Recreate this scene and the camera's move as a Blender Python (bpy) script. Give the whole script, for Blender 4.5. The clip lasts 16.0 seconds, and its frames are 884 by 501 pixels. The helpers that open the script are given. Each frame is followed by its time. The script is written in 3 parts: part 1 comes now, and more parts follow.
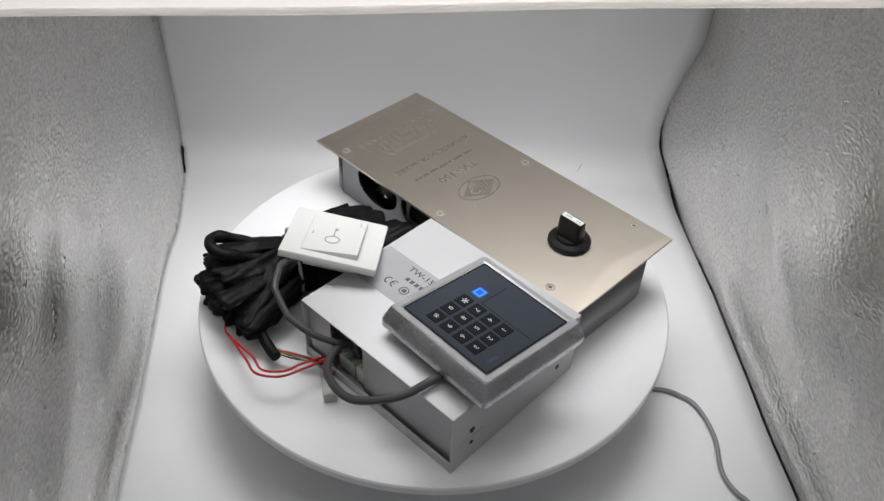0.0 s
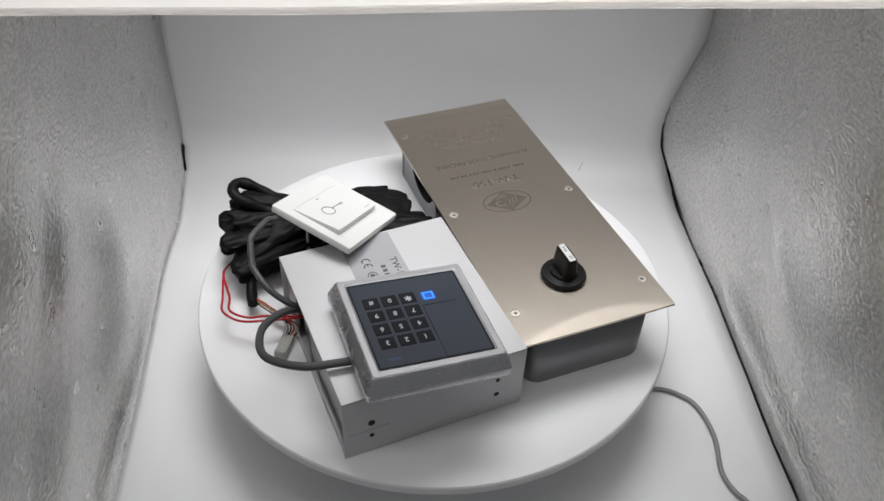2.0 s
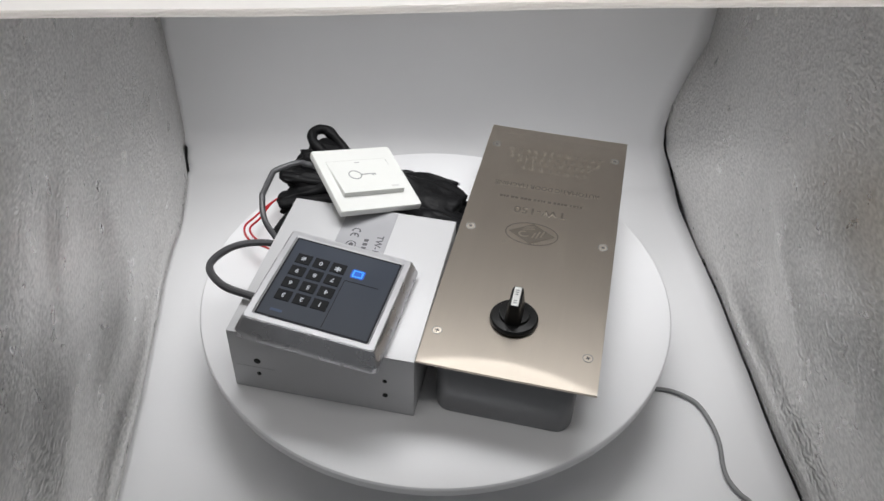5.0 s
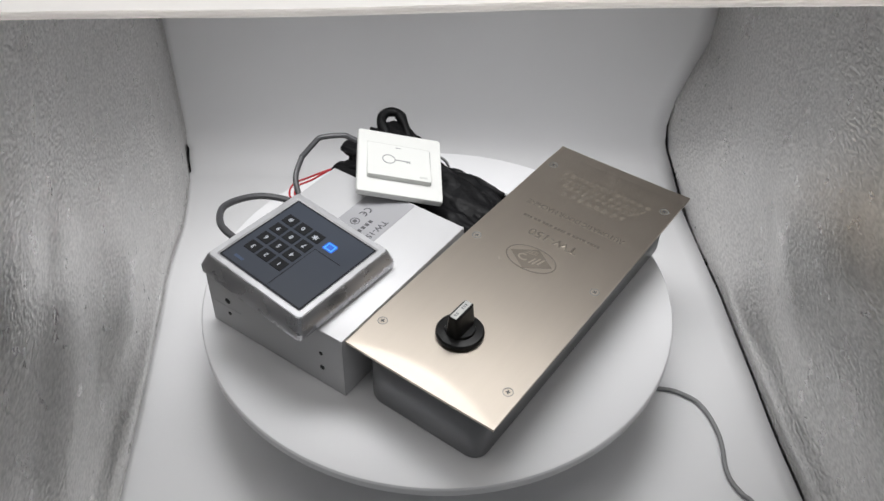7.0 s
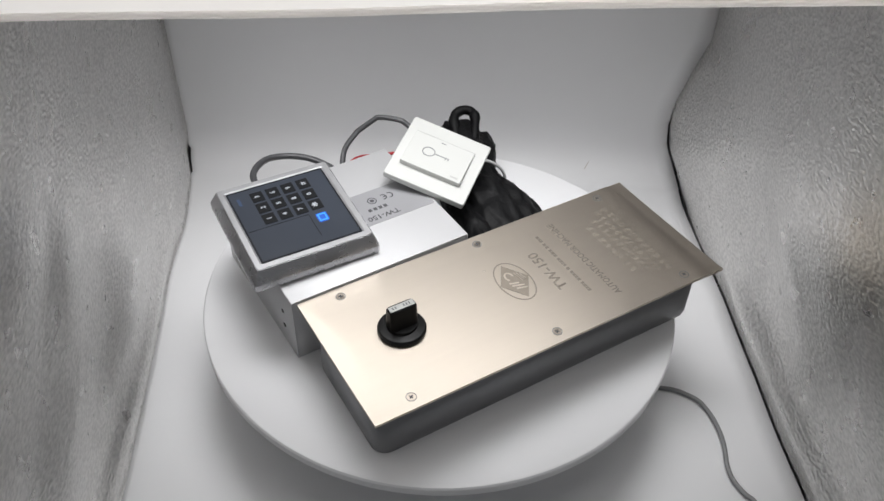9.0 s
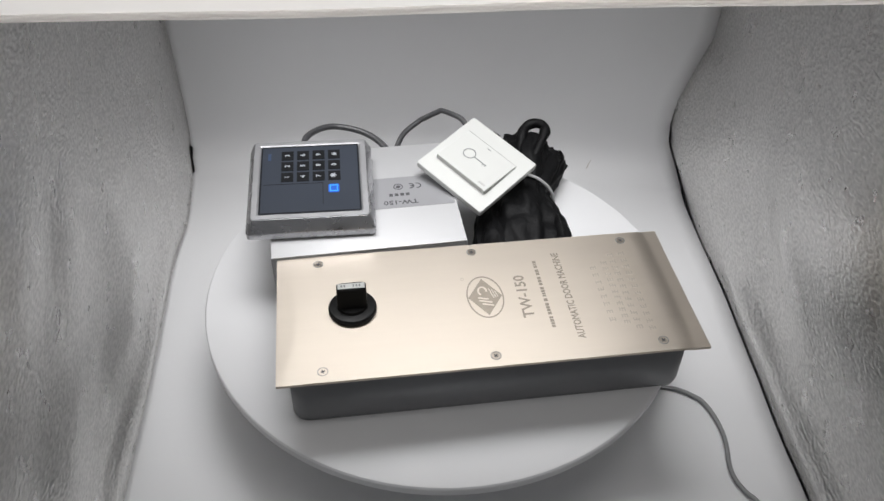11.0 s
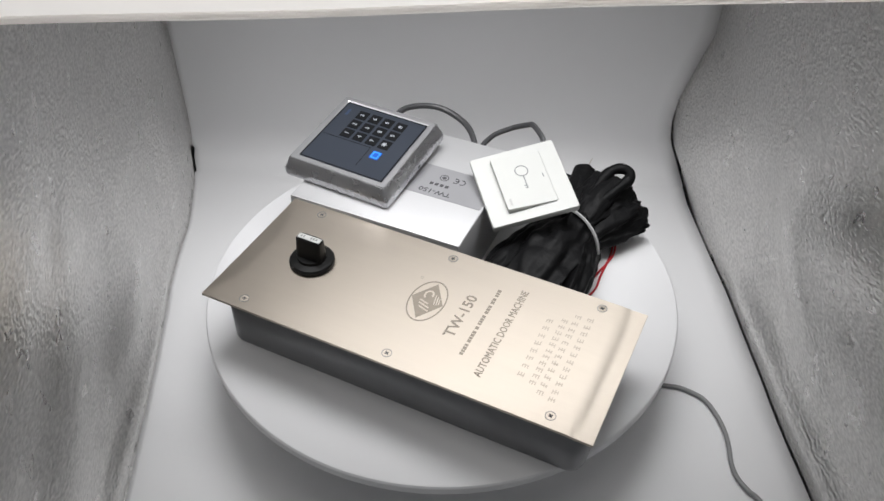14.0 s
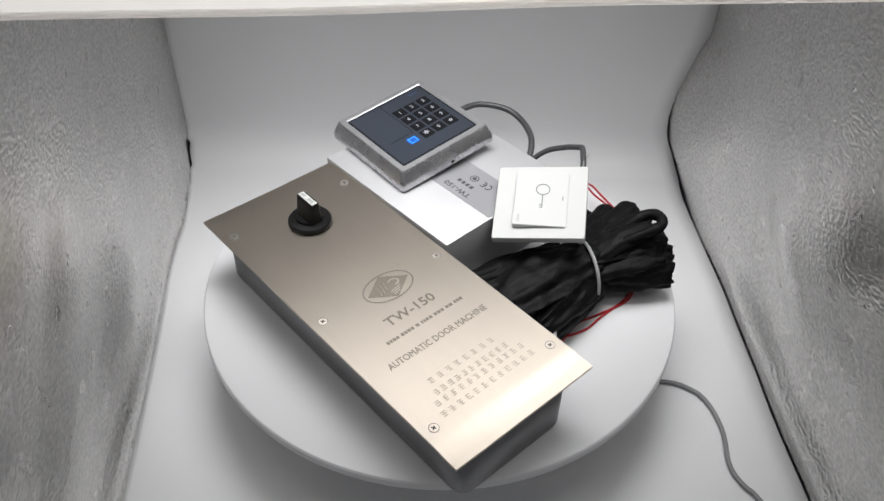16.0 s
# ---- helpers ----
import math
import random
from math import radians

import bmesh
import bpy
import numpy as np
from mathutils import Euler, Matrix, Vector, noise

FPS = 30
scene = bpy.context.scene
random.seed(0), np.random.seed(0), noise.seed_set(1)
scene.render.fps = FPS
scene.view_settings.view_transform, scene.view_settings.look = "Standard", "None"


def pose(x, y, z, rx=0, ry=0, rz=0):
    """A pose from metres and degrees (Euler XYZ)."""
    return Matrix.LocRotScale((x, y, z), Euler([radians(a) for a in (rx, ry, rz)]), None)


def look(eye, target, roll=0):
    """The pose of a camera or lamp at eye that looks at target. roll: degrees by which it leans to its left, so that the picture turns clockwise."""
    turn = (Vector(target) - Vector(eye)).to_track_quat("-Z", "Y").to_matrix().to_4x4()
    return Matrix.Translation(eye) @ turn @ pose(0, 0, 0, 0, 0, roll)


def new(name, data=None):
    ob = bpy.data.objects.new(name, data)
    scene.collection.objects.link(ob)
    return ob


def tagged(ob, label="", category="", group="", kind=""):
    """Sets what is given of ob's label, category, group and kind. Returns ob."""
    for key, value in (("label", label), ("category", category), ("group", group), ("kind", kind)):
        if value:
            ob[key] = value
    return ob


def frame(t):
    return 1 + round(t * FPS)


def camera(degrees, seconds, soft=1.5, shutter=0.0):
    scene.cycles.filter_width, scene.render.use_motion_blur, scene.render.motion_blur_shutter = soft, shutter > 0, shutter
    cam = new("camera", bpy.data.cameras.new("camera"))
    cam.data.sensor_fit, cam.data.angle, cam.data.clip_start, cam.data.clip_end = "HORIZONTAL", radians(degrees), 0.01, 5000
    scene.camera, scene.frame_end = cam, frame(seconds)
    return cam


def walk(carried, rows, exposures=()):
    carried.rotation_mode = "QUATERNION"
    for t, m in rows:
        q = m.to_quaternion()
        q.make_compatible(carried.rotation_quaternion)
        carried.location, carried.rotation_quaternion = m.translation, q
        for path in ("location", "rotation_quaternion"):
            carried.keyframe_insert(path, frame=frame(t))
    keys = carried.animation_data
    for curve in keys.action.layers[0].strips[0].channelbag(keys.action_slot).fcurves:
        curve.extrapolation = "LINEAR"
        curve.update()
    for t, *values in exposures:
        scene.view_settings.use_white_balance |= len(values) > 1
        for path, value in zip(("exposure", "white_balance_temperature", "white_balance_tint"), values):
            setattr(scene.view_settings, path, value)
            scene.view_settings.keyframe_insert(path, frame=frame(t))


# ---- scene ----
LENS = 54.70
BASE = 0.09          # reference height of the things on the turntable over the light box floor
FOOT = -0.004        # top of the disc below that height

# seconds, eye, target, lean, turn of the turntable (degrees)
PATH = [
    (0.0, (-0.0061, -0.6093, 0.6769), (0.0055, 0.0259, 0.1123), 2.54, 39.91),
    (0.5, (-0.0062, -0.6087, 0.6771), (0.0056, 0.0258, 0.1116), 2.63, 34.22),
    (1.0, (-0.0058, -0.6082, 0.6772), (0.0057, 0.0258, 0.1112), 2.65, 28.54),
    (1.5, (-0.0050, -0.6078, 0.6772), (0.0056, 0.0260, 0.1109), 2.62, 22.85),
    (2.0, (-0.0041, -0.6075, 0.6771), (0.0055, 0.0262, 0.1107), 2.55, 17.16),
    (2.5, (-0.0031, -0.6072, 0.6771), (0.0053, 0.0264, 0.1105), 2.46, 11.46),
    (3.0, (-0.0021, -0.6070, 0.6770), (0.0051, 0.0266, 0.1105), 2.35, 5.74),
    (3.5, (-0.0011, -0.6068, 0.6769), (0.0048, 0.0268, 0.1104), 2.25, 0.00),
    (4.0, (-0.0003, -0.6067, 0.6769), (0.0046, 0.0270, 0.1104), 2.15, -5.76),
    (4.5, (0.0003, -0.6066, 0.6769), (0.0043, 0.0272, 0.1104), 2.06, -11.54),
    (5.0, (0.0008, -0.6064, 0.6768), (0.0039, 0.0273, 0.1104), 1.98, -17.33),
    (5.5, (0.0011, -0.6063, 0.6768), (0.0036, 0.0274, 0.1103), 1.91, -23.13),
    (6.0, (0.0014, -0.6062, 0.6769), (0.0032, 0.0274, 0.1103), 1.85, -28.94),
    (6.5, (0.0015, -0.6061, 0.6769), (0.0028, 0.0274, 0.1102), 1.80, -34.76),
    (7.0, (0.0015, -0.6060, 0.6770), (0.0024, 0.0274, 0.1102), 1.75, -40.57),
    (7.5, (0.0015, -0.6059, 0.6771), (0.0021, 0.0273, 0.1101), 1.71, -46.37),
    (8.0, (0.0015, -0.6058, 0.6772), (0.0017, 0.0273, 0.1100), 1.66, -52.15),
    (8.5, (0.0016, -0.6057, 0.6773), (0.0013, 0.0272, 0.1099), 1.62, -57.92),
    (9.0, (0.0017, -0.6055, 0.6774), (0.0009, 0.0272, 0.1098), 1.56, -63.67),
    (9.5, (0.0020, -0.6054, 0.6774), (0.0005, 0.0272, 0.1097), 1.50, -69.40),
    (10.0, (0.0024, -0.6053, 0.6775), (0.0001, 0.0271, 0.1096), 1.42, -75.09),
    (10.5, (0.0029, -0.6051, 0.6776), (-0.0003, 0.0271, 0.1094), 1.34, -80.76),
    (11.0, (0.0036, -0.6050, 0.6776), (-0.0006, 0.0271, 0.1093), 1.24, -86.40),
    (11.5, (0.0044, -0.6048, 0.6777), (-0.0009, 0.0271, 0.1092), 1.14, -92.01),
    (12.0, (0.0053, -0.6046, 0.6777), (-0.0012, 0.0271, 0.1090), 1.03, -97.60),
    (12.5, (0.0061, -0.6045, 0.6777), (-0.0013, 0.0271, 0.1089), 0.92, -103.18),
    (13.0, (0.0069, -0.6043, 0.6777), (-0.0014, 0.0270, 0.1086), 0.83, -108.76),
    (13.5, (0.0076, -0.6041, 0.6778), (-0.0014, 0.0269, 0.1083), 0.76, -114.34),
    (14.0, (0.0078, -0.6039, 0.6778), (-0.0013, 0.0267, 0.1080), 0.73, -119.94),
    (14.5, (0.0076, -0.6037, 0.6779), (-0.0010, 0.0264, 0.1075), 0.75, -125.58),
    (15.0, (0.0066, -0.6034, 0.6781), (-0.0006, 0.0259, 0.1068), 0.85, -131.28),
    (15.5, (0.0047, -0.6032, 0.6784), (0.0000, 0.0252, 0.1060), 1.05, -137.07),
    (16.0, (0.0015, -0.6029, 0.6788), (0.0009, 0.0241, 0.1049), 1.38, -142.97),
]
cam = camera(LENS, 16.0, soft=1.5)
walk(cam, [(t, look(e, g, r)) for t, e, g, r, a in PATH],
     exposures=((0.0, 0.02), (4.0, -0.03), (7.0, -0.04), (9.0, -0.11), (11.5, -0.22), (13.5, -0.19), (16.0, -0.11)))
TURN = [(t, a) for t, e, g, r, a in PATH]

# ---- light ----
CEIL = 0.64          # height of the light box top
world = bpy.data.worlds.new("room")
scene.world = world
world.use_nodes = True
world.node_tree.nodes["Background"].inputs[0].default_value = (0.95, 0.97, 1.0, 1)
world.node_tree.nodes["Background"].inputs[1].default_value = 0.14
scene.view_settings.exposure = 0.0


def area(name, m, sx, sy, power, color=(1, 1, 1), spread=180):
    d = bpy.data.lights.new(name, "AREA")
    d.shape, d.size, d.size_y, d.energy, d.color = "RECTANGLE", sx, sy, power, color
    d.spread = radians(spread)
    ob = new(name, d)
    ob.matrix_world = m
    return ob


area("led_light", pose(0.0, 0.066, CEIL - 0.012), 0.56, 0.20, 1.13, (0.99, 0.99, 1.0), 76)
# unseen fill lamp, added inside the front flap to brighten its fabric
area("flap_fill_light", pose(0.0, -0.272, CEIL - 0.014, -32, 0, 0), 0.50, 0.014, 0.60, (1.0, 0.985, 0.97), 150)


# ---- materials ----
def mat(name, color, rough=0.5, metal=0.0, vary=0.06, scale=60.0, bump=0.0, bump_scale=300.0, stretch=(1, 1, 1), coat=0.0,
        glow=0.0, rough_vary=0.08, dist=0.001):
    m = bpy.data.materials.new(name)
    m.use_nodes = True
    nt = m.node_tree
    b = nt.nodes["Principled BSDF"]
    b.inputs["Roughness"].default_value = rough
    b.inputs["Metallic"].default_value = metal
    b.inputs["Coat Weight"].default_value = coat
    tc = nt.nodes.new("ShaderNodeTexCoord")
    mp = nt.nodes.new("ShaderNodeMapping")
    mp.inputs["Scale"].default_value = stretch
    nt.links.new(tc.outputs["Object"], mp.inputs["Vector"])
    big = nt.nodes.new("ShaderNodeTexNoise")
    big.inputs["Scale"].default_value, big.inputs["Detail"].default_value = scale / 6, 3
    fine = nt.nodes.new("ShaderNodeTexNoise")
    fine.inputs["Scale"].default_value, fine.inputs["Detail"].default_value = scale, 6
    nt.links.new(mp.outputs[0], big.inputs["Vector"])
    nt.links.new(mp.outputs[0], fine.inputs["Vector"])
    add = nt.nodes.new("ShaderNodeMath")
    add.operation = "ADD"
    nt.links.new(big.outputs["Fac"], add.inputs[0])
    nt.links.new(fine.outputs["Fac"], add.inputs[1])
    mr = nt.nodes.new("ShaderNodeMapRange")
    mr.inputs["From Min"].default_value, mr.inputs["From Max"].default_value = 0.6, 1.4
    mr.inputs["To Min"].default_value, mr.inputs["To Max"].default_value = 1 - vary, 1 + vary
    nt.links.new(add.outputs[0], mr.inputs["Value"])
    mul = nt.nodes.new("ShaderNodeVectorMath")
    mul.operation = "SCALE"
    mul.inputs[0].default_value = color
    nt.links.new(mr.outputs[0], mul.inputs["Scale"])
    nt.links.new(mul.outputs[0], b.inputs["Base Color"])
    rr = nt.nodes.new("ShaderNodeMapRange")
    rr.inputs["From Min"].default_value, rr.inputs["From Max"].default_value = 0.3, 0.7
    rr.inputs["To Min"].default_value, rr.inputs["To Max"].default_value = max(0.02, rough - rough_vary), min(1, rough + rough_vary)
    nt.links.new(fine.outputs["Fac"], rr.inputs["Value"])
    nt.links.new(rr.outputs[0], b.inputs["Roughness"])
    if bump:
        bn = nt.nodes.new("ShaderNodeTexNoise")
        bn.inputs["Scale"].default_value, bn.inputs["Detail"].default_value = bump_scale, 4
        nt.links.new(mp.outputs[0], bn.inputs["Vector"])
        bu = nt.nodes.new("ShaderNodeBump")
        bu.inputs["Strength"].default_value, bu.inputs["Distance"].default_value = bump, dist
        nt.links.new(bn.outputs["Fac"], bu.inputs["Height"])
        nt.links.new(bu.outputs[0], b.inputs["Normal"])
    if glow:
        b.inputs["Emission Color"].default_value = (*color, 1)
        b.inputs["Emission Strength"].default_value = glow
    return m


def foil_material():
    """Silver reflective lining with an embossed pebble grain."""
    m = mat("silver_lining", (0.66, 0.65, 0.635), 0.33, 1.0, vary=0.05, scale=40)
    nt = m.node_tree
    b = nt.nodes["Principled BSDF"]
    tc = nt.nodes.new("ShaderNodeTexCoord")
    mp = nt.nodes.new("ShaderNodeMapping")
    mp.inputs["Scale"].default_value = (1, 0.62, 1)
    nt.links.new(tc.outputs["Object"], mp.inputs["Vector"])
    peb = nt.nodes.new("ShaderNodeTexNoise")
    peb.inputs["Scale"].default_value, peb.inputs["Detail"].default_value = 370, 0.6
    nt.links.new(mp.outputs[0], peb.inputs["Vector"])
    # the emboss is pressed deeper in some places
    wear = nt.nodes.new("ShaderNodeTexNoise")
    wear.inputs["Scale"].default_value, wear.inputs["Detail"].default_value = 8, 1
    nt.links.new(tc.outputs["Object"], wear.inputs["Vector"])
    deep = nt.nodes.new("ShaderNodeMapRange")
    deep.inputs["From Min"].default_value, deep.inputs["From Max"].default_value = 0.35, 0.65
    deep.inputs["To Min"].default_value, deep.inputs["To Max"].default_value = 0.40, 0.85
    nt.links.new(wear.outputs["Fac"], deep.inputs["Value"])
    grain = nt.nodes.new("ShaderNodeBump")
    grain.inputs["Distance"].default_value = 0.0016
    nt.links.new(deep.outputs[0], grain.inputs["Strength"])
    nt.links.new(peb.outputs["Fac"], grain.inputs["Height"])
    nt.links.new(grain.outputs[0], b.inputs["Normal"])
    # the emboss's light and shade put into the colour: raised grain brighter, hollows darker
    relief_shading = nt.nodes.new("ShaderNodeMapRange")
    relief_shading.inputs["From Min"].default_value, relief_shading.inputs["From Max"].default_value = 0.3, 0.7
    relief_shading.inputs["To Min"].default_value, relief_shading.inputs["To Max"].default_value = 0.59, 0.75
    nt.links.new(peb.outputs["Fac"], relief_shading.inputs["Value"])
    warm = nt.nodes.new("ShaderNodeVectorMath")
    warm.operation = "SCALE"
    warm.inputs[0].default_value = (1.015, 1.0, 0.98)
    nt.links.new(relief_shading.outputs[0], warm.inputs["Scale"])
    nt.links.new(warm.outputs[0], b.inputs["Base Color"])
    return m


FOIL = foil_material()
SHEET = mat("white_vinyl", (0.78, 0.78, 0.787), 0.55, vary=0.015, scale=12, bump=0.06, bump_scale=25, dist=0.004)
FABRIC_WHITE = mat("white_fabric", (0.82, 0.80, 0.78), 0.8, vary=0.03, scale=50, bump=0.2, bump_scale=400)


def let_light_through(m, share):
    nt = m.node_tree
    b = nt.nodes["Principled BSDF"]
    tr = nt.nodes.new("ShaderNodeBsdfTranslucent")
    tr.inputs["Color"].default_value = (0.96, 0.945, 0.93, 1)
    mx = nt.nodes.new("ShaderNodeMixShader")
    mx.inputs[0].default_value = share
    nt.links.new(b.outputs[0], mx.inputs[1])
    nt.links.new(tr.outputs[0], mx.inputs[2])
    nt.links.new(mx.outputs[0], nt.nodes["Material Output"].inputs["Surface"])


let_light_through(FABRIC_WHITE, 0.85)
FABRIC_BLACK = mat("black_fabric", (0.03, 0.03, 0.032), 0.9, vary=0.1, scale=200, bump=0.2, bump_scale=600)
DISC = mat("white_plastic_disc", (0.77, 0.77, 0.78), 0.42, vary=0.012, scale=18, bump=0.03, bump_scale=500)
STEEL = mat("brushed_steel", (0.60, 0.537, 0.462), 0.375, 1.0, vary=0.02, scale=900, bump=0.012, bump_scale=2600, stretch=(1, 0.05, 1), dist=0.0002, rough_vary=0.03)


def brush(m, amount):
    """Grooves along the object's y: gloss spreads across them."""
    nt = m.node_tree
    b = nt.nodes["Principled BSDF"]
    b.inputs["Anisotropic"].default_value = amount
    v = nt.nodes.new("ShaderNodeCombineXYZ")
    v.inputs[0].default_value = 1.0
    tr = nt.nodes.new("ShaderNodeVectorTransform")
    tr.vector_type, tr.convert_from, tr.convert_to = "VECTOR", "OBJECT", "WORLD"
    nt.links.new(v.outputs[0], tr.inputs[0])
    nt.links.new(tr.outputs[0], b.inputs["Tangent"])


brush(STEEL, 0.52)
STEEL_EDGE = mat("screw_steel", (0.46, 0.43, 0.39), 0.50, 1.0, vary=0.08, scale=600)
TRAY = mat("grey_galvanised_steel", (0.27, 0.272, 0.28), 0.42, 0.7, vary=0.10, scale=70, bump=0.04, bump_scale=700)
ALU = mat("silver_painted_aluminium", (0.56, 0.56, 0.568), 0.52, 0.40, vary=0.015, scale=90, bump=0.05, bump_scale=1500, dist=0.0003, rough_vary=0.02)
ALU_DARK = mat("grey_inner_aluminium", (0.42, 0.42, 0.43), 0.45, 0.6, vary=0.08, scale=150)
KEY_SILVER = mat("silver_sprayed_plastic", (0.58, 0.58, 0.60), 0.27, 0.95, vary=0.02, scale=60, rough_vary=0.03)
KEY_RIM = mat("pale_silver_rim_paint", (0.56, 0.56, 0.575), 0.34, 0.72, vary=0.03, scale=120, rough_vary=0.04)
KEY_PANEL = mat("blue_grey_panel_film", (0.040, 0.047, 0.062), 0.32, vary=0.02, scale=40, rough_vary=0.03)
KEY_PANEL.node_tree.nodes["Principled BSDF"].inputs["Specular IOR Level"].default_value = 0.3
KEY_DARK = mat("black_key_rubber", (0.006, 0.0065, 0.008), 0.6, vary=0.10, scale=300)
KEY_DARK.node_tree.nodes["Principled BSDF"].inputs["Specular IOR Level"].default_value = 0.2
KEY_TEXT = mat("white_print", (0.50, 0.53, 0.57), 0.5, vary=0.05, scale=300)
BLUE_GLOW = mat("blue_lit_icon", (0.04, 0.30, 0.90), 0.4, glow=0.55, vary=0.02)
BLUE_HALO = mat("dim_blue_halo", (0.01, 0.08, 0.42), 0.4, glow=0.38, vary=0.02)
BLUE_PRINT = mat("blue_print", (0.03, 0.055, 0.11), 0.4)
WHITE_ABS = mat("ivory_white_abs", (0.585, 0.59, 0.57), 0.38, vary=0.008, scale=60, coat=0.08, rough_vary=0.01)
PRINT_GREY = mat("grey_print", (0.22, 0.23, 0.23), 0.5, vary=0.10, scale=400)
PRINT_DARK = mat("dark_print", (0.07, 0.07, 0.075), 0.5, vary=0.10, scale=400)
PRINT_FAINT = mat("faint_etched_print", (0.48, 0.43, 0.368), 0.52, 1.0, vary=0.12, scale=900)
ETCH = mat("dark_etched_print", (0.29, 0.255, 0.215), 0.49, 1.0, vary=0.15, scale=900)
brush(ETCH, 0.55)
brush(PRINT_FAINT, 0.5)
PRINT_PALE = mat("pale_grey_print", (0.46, 0.46, 0.45), 0.5)
BLACK_PLASTIC = mat("black_plastic", (0.007, 0.007, 0.007), 0.36, vary=0.1, scale=200)
BLACK_PLASTIC.node_tree.nodes["Principled BSDF"].inputs["Specular IOR Level"].default_value = 0.25
BLACK_SLEEVE = mat("black_cable_sleeve", (0.004, 0.004, 0.0045), 0.56, vary=0.25, scale=260, bump=0.35, bump_scale=160, stretch=(1, 1, 1.6), dist=0.0025)
BLACK_SLEEVE.node_tree.nodes["Principled BSDF"].inputs["Specular IOR Level"].default_value = 0.16
GREY_CABLE = mat("grey_pvc_cable", (0.06, 0.06, 0.064), 0.42, vary=0.06, scale=250)
RED_WIRE = mat("red_pvc_wire", (0.42, 0.015, 0.02), 0.38, vary=0.05, scale=200)
YELLOW_WIRE = mat("yellow_pvc_wire", (0.26, 0.17, 0.04), 0.4)
BROWN_WIRE = mat("brown_pvc_wire", (0.12, 0.05, 0.03), 0.4)
PALE_PLUG = mat("pale_nylon_plug", (0.62, 0.62, 0.56), 0.42, vary=0.06, scale=200)
PLUG_GREY = mat("clouded_nylon_plug", (0.40, 0.40, 0.37), 0.35, vary=0.12, scale=200)
GREEN_PCB = mat("clouded_green_terminal_block", (0.36, 0.41, 0.34), 0.45, vary=0.15, scale=200)
ZIP = mat("white_nylon_tie", (0.42, 0.42, 0.42), 0.4)
GREY_CORD = mat("grey_pvc_cord", (0.23, 0.23, 0.235), 0.5, vary=0.03)
STICKER = mat("silver_grey_sticker", (0.36, 0.36, 0.375), 0.4, 0.3, vary=0.02, scale=80)


# ---- mesh helpers ----
def part(name, bm, material, parent=None, label="", smooth=30, m=None):
    me = bpy.data.meshes.new(name)
    bmesh.ops.recalc_face_normals(bm, faces=bm.faces)
    bm.to_mesh(me)
    bm.free()
    me.materials.append(material)
    if smooth:
        me.polygons.foreach_set("use_smooth", [True] * len(me.polygons))
        me.set_sharp_from_angle(angle=radians(smooth))
    ob = new(name, me)
    if parent:
        ob.parent = parent
    if m is not None:
        ob.matrix_basis = m
    if label:
        tagged(ob, label)
    return ob


def thing(name, m, label, category, group="", kind=""):
    ob = new(name)
    ob.empty_display_size = 0.02
    ob.matrix_basis = m
    return tagged(ob, label, category, group, kind)


def block(sx, sy, sz, at=(0, 0, 0), bevel=0.0, seg=2, bm=None, turn=None):
    """A box whose base centre stands at the given place."""
    own = bmesh.new()
    bmesh.ops.create_cube(own, size=1)
    bmesh.ops.scale(own, vec=(sx, sy, sz), verts=own.verts)
    bmesh.ops.translate(own, vec=(0, 0, sz / 2), verts=own.verts)
    if bevel:
        bmesh.ops.bevel(own, geom=own.edges[:] + own.verts[:], offset=bevel, segments=seg, profile=0.5, affect="EDGES")
    if turn is not None:
        bmesh.ops.transform(own, matrix=turn, verts=own.verts)
    bmesh.ops.translate(own, vec=at, verts=own.verts)
    if bm is None:
        return own
    join(bm, own)
    return bm


def join(bm, own):
    me = bpy.data.meshes.new("join")
    own.to_mesh(me)
    own.free()
    bm.from_mesh(me)
    bpy.data.meshes.remove(me)
    return bm


def outline(w, h, r, n=5):
    """Points of a rectangle with rounded corners, counter-clockwise."""
    pts = []
    for cx, cy, a0 in ((w / 2 - r, h / 2 - r, 0), (-w / 2 + r, h / 2 - r, 90), (-w / 2 + r, -h / 2 + r, 180), (w / 2 - r, -h / 2 + r, 270)):
        for i in range(n + 1):
            a = radians(a0 + 90 * i / n)
            pts.append((cx + r * math.cos(a), cy + r * math.sin(a)))
    return pts


def loft(rings, bm=None, cap=True):
    """Joins rings of equally many 3D points into one skin."""
    bm = bm or bmesh.new()
    vs = [[bm.verts.new(q) for q in ring] for ring in rings]
    n = len(vs[0])
    for a, b in zip(vs, vs[1:]):
        for i in range(n):
            bm.faces.new((a[i], a[(i + 1) % n], b[(i + 1) % n], b[i]))
    if cap:
        bm.faces.new(vs[0][::-1])
        bm.faces.new(vs[-1])
    return bm


def slab(pts, z0, z1, bm=None):
    return loft([[(x, y, z0) for x, y in pts], [(x, y, z1) for x, y in pts]], bm)


def lathe(profile, n=48, bm=None, at=(0, 0, 0)):
    """Turns (radius, height) pairs about z; closed at both ends."""
    return loft([[(at[0] + r * math.cos(2 * math.pi * i / n), at[1] + r * math.sin(2 * math.pi * i / n), at[2] + z) for i in range(n)] for r, z in profile], bm)


